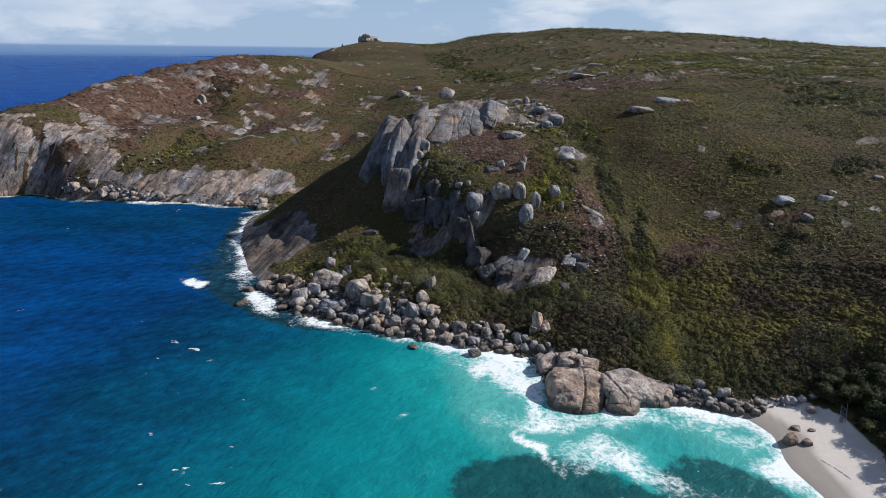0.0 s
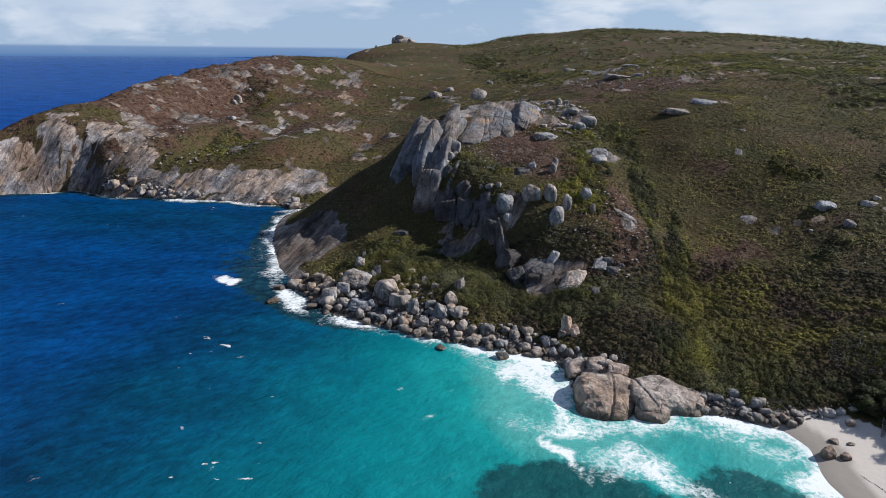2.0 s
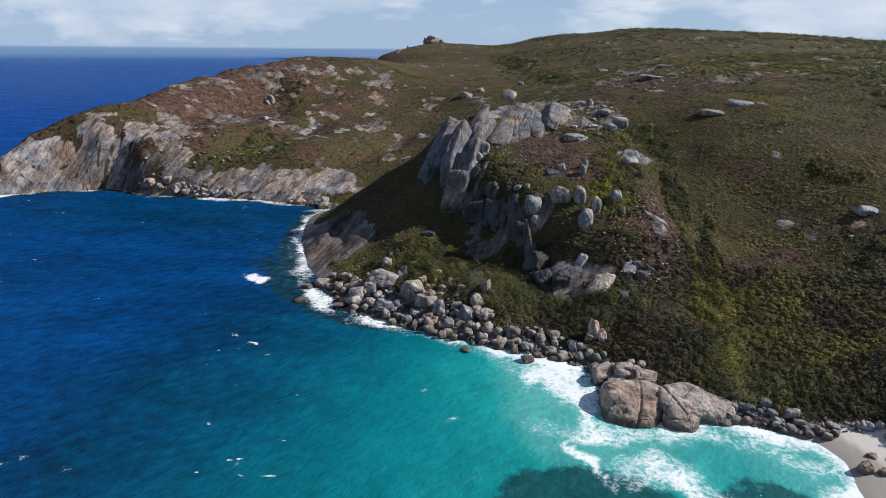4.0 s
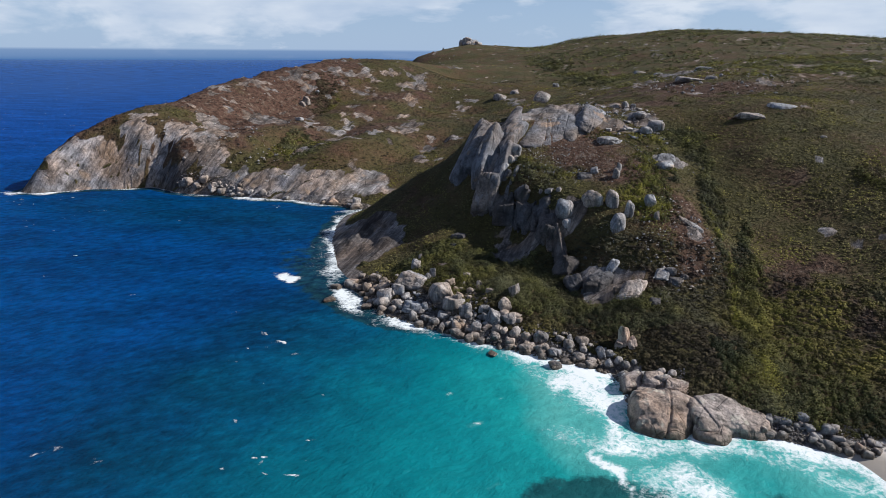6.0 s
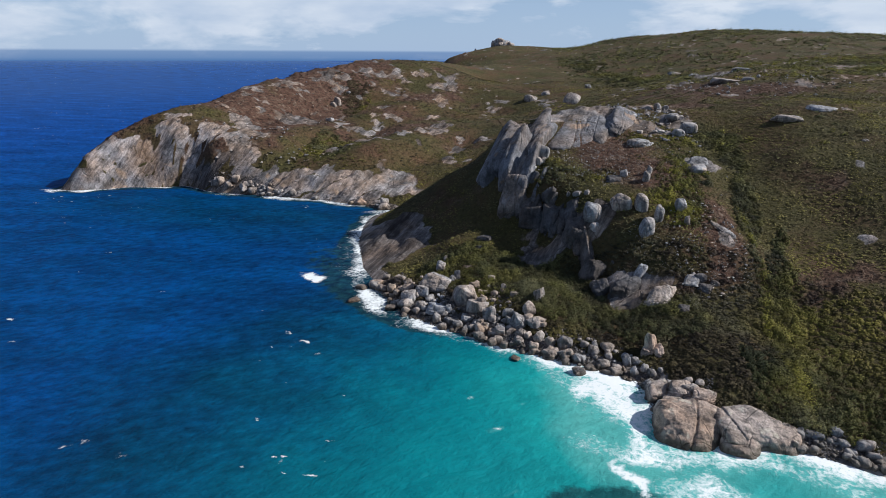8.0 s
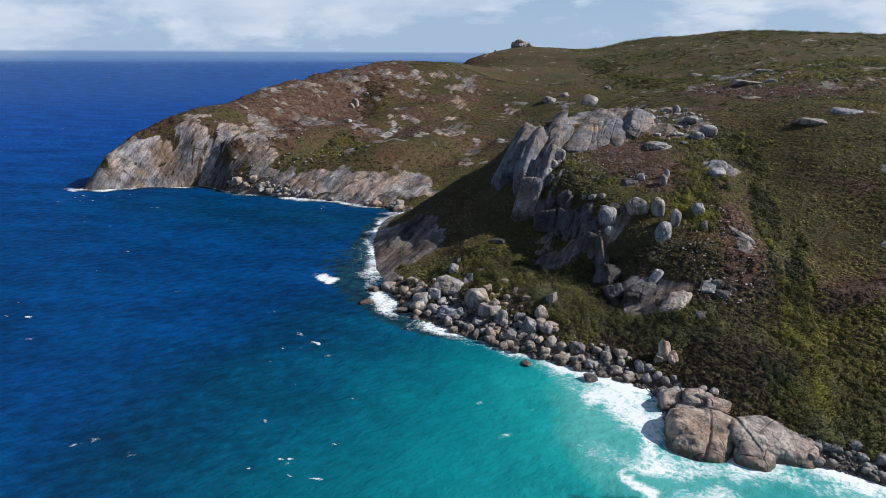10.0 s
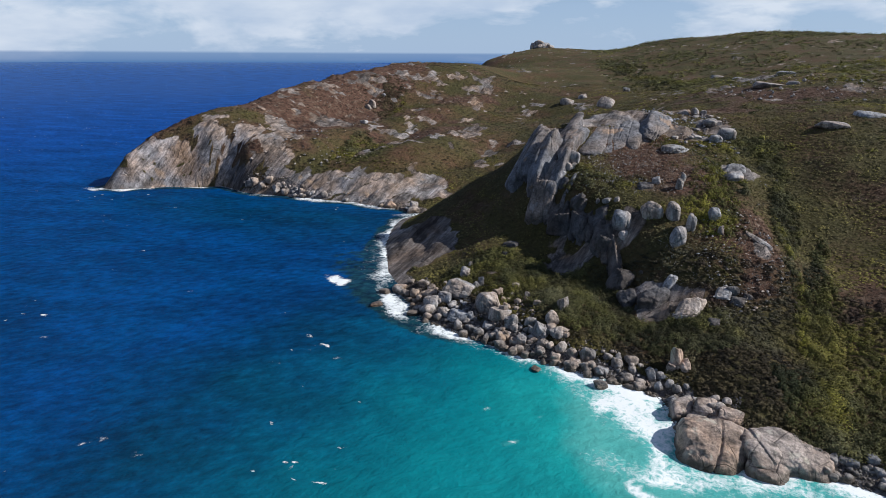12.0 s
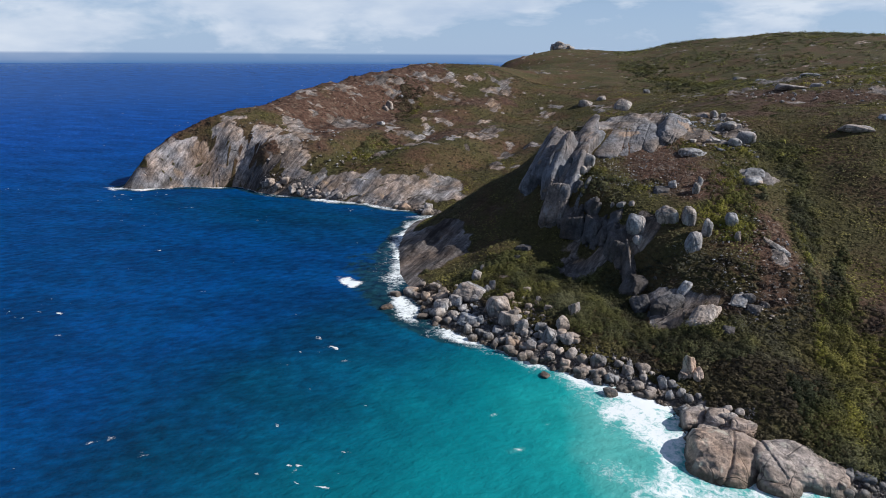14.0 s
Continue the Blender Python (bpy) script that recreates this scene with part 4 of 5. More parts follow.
def sheet_rock(foot, head, half_wide, half_thick, facing, seed, mat, label, group, subdiv=5, blocky=7.0, rough=0.05, cracks=2):
    """A long slab of rock that lies from its foot to its head, its broad face looking one way."""
    foot, head = Vector(foot), Vector(head)
    up = (head - foot).normalized()
    out = Vector(facing)
    out = (out - up * out.dot(up)).normalized()
    side = up.cross(out)
    me = rock_mesh("rock_outcrop", seed, subdiv, (half_wide, half_thick, (head - foot).length / 2), blocky, 4, rough, cracks, mat, True)
    ob = new("rock_outcrop", me)
    ob.matrix_world = Matrix.Translation((foot + head) / 2) @ Matrix((side, out, up)).transposed().to_4x4()
    return tagged(ob, label, "rock", group)


for n, (foot, head, wide, thick, facing) in enumerate(SHEETS):
    sheet_rock(foot, head, wide, thick, facing, 700 + n, GRANITE_MID, "great rounded sheet of grey granite with dark streaks", "crag slabs", 6 if wide > 5 else 5, 9.0, 0.06, 3)
for n, (x, y, z, r) in enumerate([(-15.2, 288, 43.5, 1.6), (-11.4, 287, 44.5, 2.0), (-9.4, 288, 45.6, 1.4), (-13.2, 284, 42.2, 1.2)]):
    put_rock("boulder", rock_mesh("boulder", 720 + n, 4, (r, r, 1.25 * r), 10.0, 8, 0.05, 0, GRANITE_PALE), x, y, ground_z(x, y) + 0.5 * r, n, "broken grey block below the crag's slabs", "crag boulders")
set_rocks(CRAG_TOP[5:], "boulder", "weathered grey granite boulder on the brushy crag top", "crag boulders", GRANITE_PALE, 60, 4)
# buttresses of the shaded face, the shade put into their dark colour
set_rocks(CRAG_WEST, "rock_outcrop", "tall grey granite buttress of the crag's steep face, darkened as shade", "crag slabs", GRANITE_DARK_AND_SHADED, 80, 5, 20.0, 0.05, 4, 4, True, ((-0.75, -0.5, 0.35, 0.75), (0.25, -0.93, 0.2, 0.78)))
# the crag's broken cliff: upright slabs crowded along its foot, shade in their colour
rng = np.random.RandomState(64)
for n in range(40):
    k = 0.26 + 0.62 * (n + rng.uniform(0.2, 0.8)) / 40
    foot_line, ledge_line = along(CRAG_FOOT, 1.0), along(CRAG_LEDGE, 1.0)
    lo, hi = Vector(foot_line[int(k * (len(foot_line) - 1))]), Vector(ledge_line[int(k * (len(ledge_line) - 1))])
    a, b = sorted(rng.uniform(0.0, 1.0, 2))
    foot, head = lo.lerp(hi, a), lo.lerp(hi, min(max(b, a + 0.4), a + 0.55))
    foot.z, head.z = ground_z(foot.x, foot.y) - 2.0, ground_z(head.x, head.y) + 0.2
    wide = rng.uniform(1.5, 3.3)
    lean = Vector((rng.normal(0.3, 0.7), 0, 0))
    sheet_rock(foot, head + lean, wide, rng.uniform(2.0, 3.2), (-0.7 + rng.normal(0, 0.2), -0.65, 0.35), 600 + n, GRANITE_DARK_AND_SHADED, "jagged granite slab in the crag's cliff, its shade put into the colour", "crag cliff", 4, 13.0, 0.08, 2)

# broken slabs and blocks over the crag's flat top
for n in range(22):
    x, y = rng.uniform(31, 66), rng.uniform(314, 364)
    r = 0.8 + 1.7 * rng.rand() ** 2
    me = rock_mesh("boulder", 750 + n, 4, (r * rng.uniform(1.0, 1.7), r, r * rng.uniform(0.4, 0.8)), 14.0, 8, 0.06, 1, GRANITE_PALE)
    put_rock("boulder", me, x, y, ground_z(x, y) + 0.2 * r, rng.uniform(0, 6.28), "pale broken granite block on the crag's flat top", "crag boulders", tilt=(rng.uniform(-0.3, 0.3), rng.uniform(-0.3, 0.3)))

set_rocks(EGGS, "boulder", "smooth egg-shaped grey granite boulder among green bushes", "hillside boulders", GRANITE_PALE, 100, 5, 6.0, 0.04, 1)
# pale scarred slabs lying in the slope below the crag
for n, (x, y, a, b, c) in enumerate([(36, 207, 4.2, 6.5, 2.2), (47, 214, 2.6, 3.0, 1.2), (31, 222, 2.2, 4.0, 1.4), (59, 293, 4.5, 5.0, 1.2), (36, 309, 5.0, 4.0, 1.2), (61, 240, 2.0, 6.0, 0.8)]):
    tilt = Vector((ground_z(x - 4, y) - ground_z(x + 4, y), ground_z(x, y - 4) - ground_z(x, y + 4), 8)).normalized()
    ob = new("rock_outcrop", rock_mesh("rock_outcrop", 140 + n, 5, (a, b, c), 6.0, 7, 0.08, 2, GRANITE_PALE, True))
    ob.matrix_world = Matrix.Translation((x, y, ground_z(x, y) + 0.25 * c)) @ tilt.to_track_quat("Z", "Y").to_matrix().to_4x4() @ Matrix.Rotation(math.pi + 0.3 * math.sin(5 * n), 4, "Z")
    tagged(ob, "pale scarred granite slab bared on the brown slope", "rock", "hillside slabs")
set_rocks(LOWER[1:], "boulder", "rough dark granite outcrop showing through the heath", "hillside boulders", GRANITE_DARK_AND_SHADED, 130, 5, 11.0, 0.06, 2)
set_rocks(SHORE_W, "boulder", "large angular grey granite boulder piled on the shore", "shore boulders", GRANITE, 160, 5, 17.0, 0.05, 2, 9)
set_rocks(SHORE_W2, "boulder", "grey granite boulder lying above the surf", "shore boulders", GRANITE, 190, 5, 17.0, 0.05, 1, 9)
set_rocks(SPIRE, "boulder", "tall brown granite spire standing among dark bushes", "shore boulders", GRANITE_WARM, 205, 5, 8.0, 0.06, 1, 7)
set_rocks(SURF, "boulder", "wet brown boulder awash in white surf", "surf rocks", GRANITE_WARM, 210, 4)
set_rocks(DOMES, "rock_outcrop", "huge rounded fissured granite outcrop standing in the surf", "shore outcrops", GRANITE_WARM, 220, 6, 10.0, 0.055, 1, 9, False, ((0.05, -0.35, 0.93, 0.72), (0.6, -0.6, 0.5, 0.85)))
set_rocks(SHORE_E, "boulder", "rounded granite boulder on the rocky shore below trees", "shore boulders", GRANITE, 240, 4)
set_rocks(SAND, "boulder", "dark weathered boulder half buried in beach sand", "beach boulders", GRANITE_WARM, 260, 5)
set_rocks(SLOPE, "boulder", "pale flat granite boulder exposed on the heath slope", "slope boulders", GRANITE_PALE, 280, 4, seat=0.0)
set_rocks(FAR, "boulder", "grey granite rock on the far heath hillside", "far rocks", GRANITE_PALE, 300, 4, seat=0.3)

# Loose boulders in belts along the water's edge.
SHAPES = [rock_mesh("boulder", 400 + k, 4, (1, 0.85, 0.78), 18.0, 10, 0.06, 1, (GRANITE, GRANITE, GRANITE_WARM)[k % 3]) for k in range(12)]
BELTS = [((-72, 229), (-49, 200), 70, -3, 10, 1.25), ((-49, 200), (-18, 186), 190, -2, 17, 1.05), ((-18, 186), (20, 173), 200, -2, 11, 0.85), ((20, 173), (31, 166), 50, -1, 9, 0.7),
         ((58, 145), (84, 139), 150, -1, 6, 0.75), ((84, 140), (100, 142), 22, 0, 3, 0.8), ((30, 168), (31, 152), 30, -2, 6, 0.8), ((-131, 357), (-100, 347), 24, -1, 5, 1.6),
         ((-240, 372), (-131, 357), 50, -1, 5, 1.2), ((-236, 372), (-190, 366), 40, 0, 6, 1.5), ((-56, 222), (-20, 202), 60, 0, 10, 0.9), ((26, 164), (44, 158), 50, -2, 5, 0.8)]
rng = np.random.RandomState(77)
loose = []
for (ax, ay), (bx, by), count, low, high, size in BELTS:
    nx, ny = (ay - by), (bx - ax)
    ln = math.hypot(nx, ny)
    nx, ny = nx / ln, ny / ln
    for k in range(count):
        t, o = rng.rand(), low + (high - low) * rng.rand() ** 1.3
        x, y = ax + (bx - ax) * t + nx * o, ay + (by - ay) * t + ny * o
        s = size * (0.35 + 1.6 * rng.rand() ** 3.5) * 1.2
        z = max(ground_z(x, y), -0.4) + s * rng.uniform(0.15, 0.45)
        if k % 5:
            loose.append((x, y, z, s, rng.uniform(0, 6.28)))
            continue
        put_rock("boulder", SHAPES[rng.randint(12)], x, y, z, rng.uniform(0, 6.28), "grey granite boulder in the rocky shore belt", "shore boulders",
                 (s * rng.uniform(0.8, 1.6), s * rng.uniform(0.65, 1.1), s * rng.uniform(0.6, 1.25)), (rng.uniform(-0.7, 0.7), rng.uniform(-0.7, 0.7)))


def stones(name, x, y, z, size, mat, label, seed):
    """Many small angular stones in one mesh."""
    rng = np.random.RandomState(seed)
    base = np.array([(0, 0, 1), (0.9, 0, 0.15), (0.2, 0.85, 0.25), (-0.8, 0.4, 0.1), (-0.6, -0.7, 0.2), (0.35, -0.85, 0.1), (0, 0, -0.6)])
    tris = np.array([(0, 1, 2), (0, 2, 3), (0, 3, 4), (0, 4, 5), (0, 5, 1), (6, 2, 1), (6, 3, 2), (6, 4, 3), (6, 5, 4), (6, 1, 5)])
    n = len(x)
    a = rng.uniform(0, 6.28, n)
    ca, sa = np.cos(a), np.sin(a)
    v = base[None] * rng.uniform(0.7, 1.25, (n, 7, 3)) * size[:, None, None] * np.stack([np.ones(n), rng.uniform(0.6, 1, n), rng.uniform(0.5, 0.9, n)], -1)[:, None]
    v = np.stack([v[..., 0] * ca[:, None] - v[..., 1] * sa[:, None] + x[:, None], v[..., 0] * sa[:, None] + v[..., 1] * ca[:, None] + y[:, None], v[..., 2] + z[:, None]], -1)
    f = (tris[None] + 7 * np.arange(n)[:, None, None]).reshape(-1, 3)
    return tagged(raw_mesh(name, v.reshape(-1, 3), f, mat, flat=True), label, "stones", kind="stuff")


FORMS_SMALL = [rock_mesh("small_rock", 430 + k, 3 if k < 8 else 2, (1, 0.85, 0.8), 18.0, 8, 0.04, 0, GRANITE) for k in range(16)]
SMALL = []
for me in FORMS_SMALL:
    co, tri = np.empty(3 * len(me.vertices), np.float32), np.empty(3 * len(me.polygons), np.int32)
    me.vertices.foreach_get("co", co)
    me.loops.foreach_get("vertex_index", tri)
    SMALL.append((co.reshape(-1, 3), tri.reshape(-1, 3)))
    bpy.data.meshes.remove(me)
vs, fs, base = [], [], 0
for k, (x, y, z, s, a) in enumerate(loose):
    co, tri = SMALL[k % 8 + (8 if s < 0.75 else 0)]
    ca, sa = math.cos(a), math.sin(a)
    vs.append(np.c_[co[:, 0] * ca - co[:, 1] * sa, co[:, 0] * sa + co[:, 1] * ca, co[:, 2]] * s + (x, y, z))
    fs.append(tri + base)
    base += len(co)
tagged(raw_mesh("shore_rocks", np.vstack(vs), np.vstack(fs), SHORE_GRANITE), "jumbled smaller grey rocks between the shore boulders", "rocks", kind="stuff")

px, py, ps = [], [], []
for (ax, ay), (bx, by), count, low, high, size in BELTS:
    nx, ny = (ay - by), (bx - ax)
    ln = math.hypot(nx, ny)
    for k in range(count * 9):
        t, o = rng.rand(), low + (high + 1.5 - low) * rng.rand()
        px.append(ax + (bx - ax) * t + nx / ln * o)
        py.append(ay + (by - ay) * t + ny / ln * o)
        ps.append(size * rng.uniform(0.2, 0.55))
px, py, ps = np.array(px), np.array(py), np.array(ps)
# cobbles coloured dark to imitate the shadowed gaps between boulders
stones("shore_cobbles", px, py, np.maximum(sample(GZ, px, py), -0.2) + 0.1, ps, GRANITE_DARK_AND_SHADED, "small cobbles filling the rocky shore, darkened as shade between the boulders", 78)


# ---- vegetation ----
def shrubs(name, x, y, z, radius, height, mat, label, sprays=13, seed=5, leaf=0.45, soft=0.3, upward=0.55, largest=0.6):
    """Many low bushes: each a dome of small leaf sprays turned outward, with an uneven outline."""
    rng = np.random.RandomState(seed)
    n = len(x)
    clump = np.clip(0.5 + 0.8 * fbm(x, y, 5.5, 2), 0, 1)
    height = height * (0.55 + 0.9 * clump)
    a, u = rng.uniform(0, 2 * math.pi, (n, sprays)), rng.uniform(0.0, 1.0, (n, sprays))
    d = np.stack([np.sqrt(1 - u * u) * np.cos(a), np.sqrt(1 - u * u) * np.sin(a), u], -1)
    reach = rng.uniform(0.55, 1.08, (n, sprays, 1))
    c = np.stack([x, y, z], -1)[:, None, :] + d * reach * np.stack([radius, radius, height], -1)[:, None, :]
    nrm = d + rng.normal(0, soft, d.shape)
    nrm[..., 2] += upward
    nrm /= np.linalg.norm(nrm, axis=-1, keepdims=True)
    t = np.cross(nrm, rng.normal(size=d.shape))
    t /= np.linalg.norm(t, axis=-1, keepdims=True)
    b = np.cross(nrm, t)
    s = np.minimum(radius[:, None] * leaf * rng.uniform(0.7, 1.3, (n, sprays)), largest)[..., None]
    k = rng.uniform(0.55, 1.0, (n, sprays, 1))
    corners = np.stack([c + s * t, c + s * k * b - 0.6 * s * t, c - s * k * b * 0.9 - 0.5 * s * t], 2).reshape(-1, 3)
    faces = np.arange(len(corners)).reshape(-1, 3)
    parched = np.repeat(dry_zone(x, y, None), sprays * 3)
    ob = raw_mesh(name, corners, faces, mat, {"dry": parched, "tone": np.repeat(0.6 * clump + 0.4 * rng.rand(n), sprays * 3)}, True)
    return tagged(ob, label, "shrubs", kind="stuff")


def scatter(x0, x1, y0, y1, step, seed, keep):
    rng = np.random.RandomState(seed)
    xs, ys = np.meshgrid(np.arange(x0, x1, step), np.arange(y0, y1, step))
    xs = xs.ravel() + rng.uniform(-0.8, 0.8, xs.size) * step
    ys = ys.ravel() + rng.uniform(-0.8, 0.8, ys.size) * step
    ok = keep(xs, ys, sample(GROCK, xs, ys), sample(GSAND, xs, ys), sample(GSD, xs, ys), rng.rand(xs.size))
    xs, ys = xs[ok], ys[ok]
    return xs, ys, sample(GZ, xs, ys), rng


def lushness(x, y):
    """Where taller green bush grows: the bench, the gully and patches on the slopes."""
    g = np.exp(-(np.abs(x - 68 - 0.055 * (y - 160) - 2 * np.sin(y / 14)) / 7) ** 2) * smooth(350, 300, y)
    b = blob(x, y, -18, 232, 34, 24, -0.3, 2) + blob(x, y, 52, 268, 14, 30, 0.2) + blob(x, y, 40, 195, 22, 14) + blob(x, y, 4, 212, 24, 15, -0.4)
    return np.clip(np.maximum(g, b) + 0.55 * fbm(x, y, 30, 3), 0, 1)


x, y, z, rng = scatter(-110, 330, 100, 480, 1.22, 11, lambda x, y, r, s, d, u: (u < smooth(480, 370, y)) & (r < 0.45 - 0.3 * u) & (s < 0.2) & (d > 5) & (x < 40 + 0.85 * y) & (x > -0.7 * y) & (u > np.where(x > 80, 0.1, 0.52) * dry_zone(x, y, d)))
lush = lushness(x, y)
tall = (lush > 0.5)
size = np.clip(np.exp(rng.normal(-0.42, 0.33, len(x))), 0.35, 1.45) * (0.9 + 0.75 * lush)
foot = smooth(44, 16, sample(GSD, x, y) + 12 * fbm(x, y, 22, 3)) * smooth(50, 62, x)  # thicker growth at the slope's foot, its dark leaves standing in for shade
foot = np.maximum(foot, np.exp(-(((x - 78 - 0.06 * (y - 160) - 2.5 * np.sin(y / 13) - 3 * fbm(x, y, 15, 2)) / 3.0) ** 2)) * smooth(275, 225, y))  # and along the gully's shaded side, the shade painted in the leaf colour
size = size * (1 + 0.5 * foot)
# bright leaf strip imitating the sunlit edge of the low spur
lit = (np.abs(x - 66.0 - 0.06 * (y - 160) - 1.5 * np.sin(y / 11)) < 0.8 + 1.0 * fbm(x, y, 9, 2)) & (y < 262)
lit |= (blob(x, y, 47, 266, 13, 32, 0.15) + blob(x, y, 28, 251, 14, 7) + blob(x, y, 54, 304, 12, 26, 0.2) + blob(x, y, 30, 318, 8, 7) + 0.5 * fbm(x, y, 10, 3) > 0.75) & (sample(GROCK, x, y) < 0.3)  # yellow-green growth among boulders, and sunlight painted along the low spur
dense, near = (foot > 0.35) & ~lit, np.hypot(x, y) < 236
size = size * np.where(near & ~tall & ~dense & ~lit, 1.3, 1.0)
# bright and dark leaf colours carry the gully's sun and shade
KINDS = (("bush", lit, RIDGE_BUSH, "yellow-green bushes among boulders, and brightened as sunlit along the low spur", 70, 0.24, 0.8),
         ("slope_thicket", dense & near, TREE_AND_SHADE, "thick scrub at the foot of the slope, leaves darkened as shade", 75, 0.21, 0.4),
         ("slope_thicket", dense & ~near, TREE_AND_SHADE, "thick scrub along the gully, its shade put into dark leaves", 50, 0.27, 0.45),
         ("bush", tall & ~dense & ~lit & near, BUSH, "dense green coastal bushes above the shore", 84, 0.21, 0.7),
         ("bush", tall & ~dense & ~lit & ~near, BUSH, "dense green coastal bushes on the slope", 46, 0.29, 0.9),
         ("heath", ~tall & ~dense & ~lit & near, LOW_HEATH_SHADE, "low brown-green heath shrubs above the shore, darkened as slope shade", 42, 0.33, 0.6),
         ("heath", ~tall & ~dense & ~lit & ~near, HEATH, "low brown-green heath shrubs on the slope", 9, 0.50, 1.2))
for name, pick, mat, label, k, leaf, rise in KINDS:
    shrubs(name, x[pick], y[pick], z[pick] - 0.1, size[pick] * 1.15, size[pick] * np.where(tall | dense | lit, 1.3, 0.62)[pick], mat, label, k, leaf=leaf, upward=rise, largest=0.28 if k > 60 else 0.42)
x, y, z, rng = scatter(-340, 640, 400, 770, 3.3, 12, lambda x, y, r, s, d, u: (r < 0.45 - 0.3 * u) & (d > 6) & (x < 40 + 0.85 * y) & (x > -0.85 * y) & (u > 0.3 * dry_zone(x, y, d)) & ((y > 470) | (x < -20) | (u < smooth(385, 480, y))))
size = rng.uniform(0.8, 1.6, len(x)) * (0.85 + 0.5 * np.clip(fbm(x, y, 40, 3), 0, 1))
for pick, mat, label in ((x < -25, HILL_HEATH, "dark brown heath shrubs on the far headland"), (x >= -25, HEATH, "brown-green heath shrubs on the far hillside")):
    shrubs("far_heath", x[pick], y[pick], z[pick] - 0.2, size[pick] * 1.2, size[pick] * 0.75, mat, label, 11, leaf=0.46, upward=1.4)
x, y, z, rng = scatter(-330, -100, 340, 400, 3.0, 14, lambda x, y, r, s, d, u: (r < 0.4 - 0.3 * u) & (d > 10))
size = rng.uniform(0.8, 1.6, len(x))
shrubs("headland_heath", x, y, z - 0.2, size * 1.2, size * 0.7, HILL_HEATH, "brown heath shrubs above the sea cliff", 22, leaf=0.34)
x, y, z, rng = scatter(-330, 1300, 770, 1750, 8.4, 13, lambda x, y, r, s, d, u: (d > 8) & (x < 40 + 0.85 * y) & (x > -0.3 * y) & (u > 0.15))
size = rng.uniform(1.6, 3.2, len(x)) * (0.8 + 0.6 * np.clip(fbm(x, y, 70, 3), 0, 1))
shrubs("hilltop_bush", x, y, z - 0.5, size * 1.4, size * 0.8, RIDGE_SCRUB_HAZE, "olive bush on the distant hilltops", 9, leaf=0.6, upward=1.5)
# taller bushes in drifts over the plateau, and scrub along the ridge
x, y, z, rng = scatter(62, 430, 300, 760, 4.3, 15, lambda x, y, r, s, d, u: (r < 0.3) & (x < 40 + 0.85 * y) & (u < np.clip(0.35 + 0.9 * fbm(x, y, 55, 4), 0.04, 0.9) * (1 - 0.8 * dry_zone(x, y, d))))
size = rng.uniform(0.9, 2.1, len(x)) * (0.8 + 0.0012 * y)
green = fbm(x + 200, y, 90, 3) + rng.normal(0, 0.25, len(x)) > 0.1
for pick, mat, label in ((green, RIDGE_BUSH, "yellow-green bushes in drifts over the plateau"), (~green, RIDGE_SCRUB_HAZE, "dull green bushes in drifts over the plateau")):
    shrubs("plateau_bush", x[pick], y[pick], z[pick] - 0.2, size[pick] * 1.2, size[pick] * 1.05, mat, label, 46, leaf=0.27, upward=1.0)
x, y, z, rng = scatter(-60, 900, 760, 1420, 9.2, 16, lambda x, y, r, s, d, u: (x < 40 + 0.85 * y) & (u < np.clip(0.6 + 0.9 * fbm(x, y, 110, 4), 0.1, 1)) & (x > -60 + 0.08 * (1400 - y)))
size = rng.uniform(2.2, 4.8, len(x))
shrubs("ridge_bush", x, y, z - 0.4, size * 1.15, size * 0.85, RIDGE_SCRUB_HAZE, "olive green scrub covering the distant ridge", 34, leaf=0.3, largest=1.0, upward=1.3)
# dark bush in the headland's gullies
rng = np.random.RandomState(46)
u = rng.rand(620)
x = np.where(rng.rand(620) < 0.6, -222 + 62 * u, -212 + 50 * u) + rng.normal(0, 7, 620)
y = np.where(x < -190, 600 - 90 * u, 470 - 55 * u) + rng.normal(0, 16, 620)
ok = sample(GROCK, x, y) < 0.35
x, y = x[ok], y[ok]
size = rng.uniform(1.2, 2.6, len(x))
shrubs("gully_bush", x, y, sample(GZ, x, y) - 0.2, size * 1.15, size * 0.9, BUSH, "dark green bushes in the headland's gullies", 36, leaf=0.3)
# a wooded fold between the hillside and the plateau
k = np.random.RandomState(41)
u = k.rand(520)
x, y = -4 + 66 * u + k.normal(0, 13, 520), 1010 - 310 * u + k.normal(0, 34, 520)
size = k.uniform(1.4, 3.8, 520)
shrubs("valley_bush", x, y, sample(GZ, x, y), size, size * 0.9, BUSH, "dark green trees filling a fold of the hills", 40, leaf=0.32)

# a belt of taller trees behind the beach
rng = np.random.RandomState(31)
x, y = rng.uniform(99, 126, 150), rng.uniform(84, 148, 150)
ok = (sample(GSAND, x, y) < 0.3) & (sample(GSD, x, y) < 36)
x, y = x[ok], y[ok]
size = rng.uniform(1.6, 2.8, len(x))
shrubs("beach_thicket", x, y, sample(GZ, x, y) + 0.6, size, size * 1.05, TREE_AND_SHADE, "tall dark green thicket behind the beach", 420, leaf=0.13)


# single trees that stand out along the edge of the sand
BARK, n = material("bark")
finish(n, n.mix(n.noise(3.0, 5, 0.6, n.scaled(place(n), (1.0, 1.0, 0.25))), (0.075, 0.058, 0.045), (0.20, 0.17, 0.14)), 0.9, n.noise(9.0, 4, 0.6, place(n)), 0.4, 0.05)


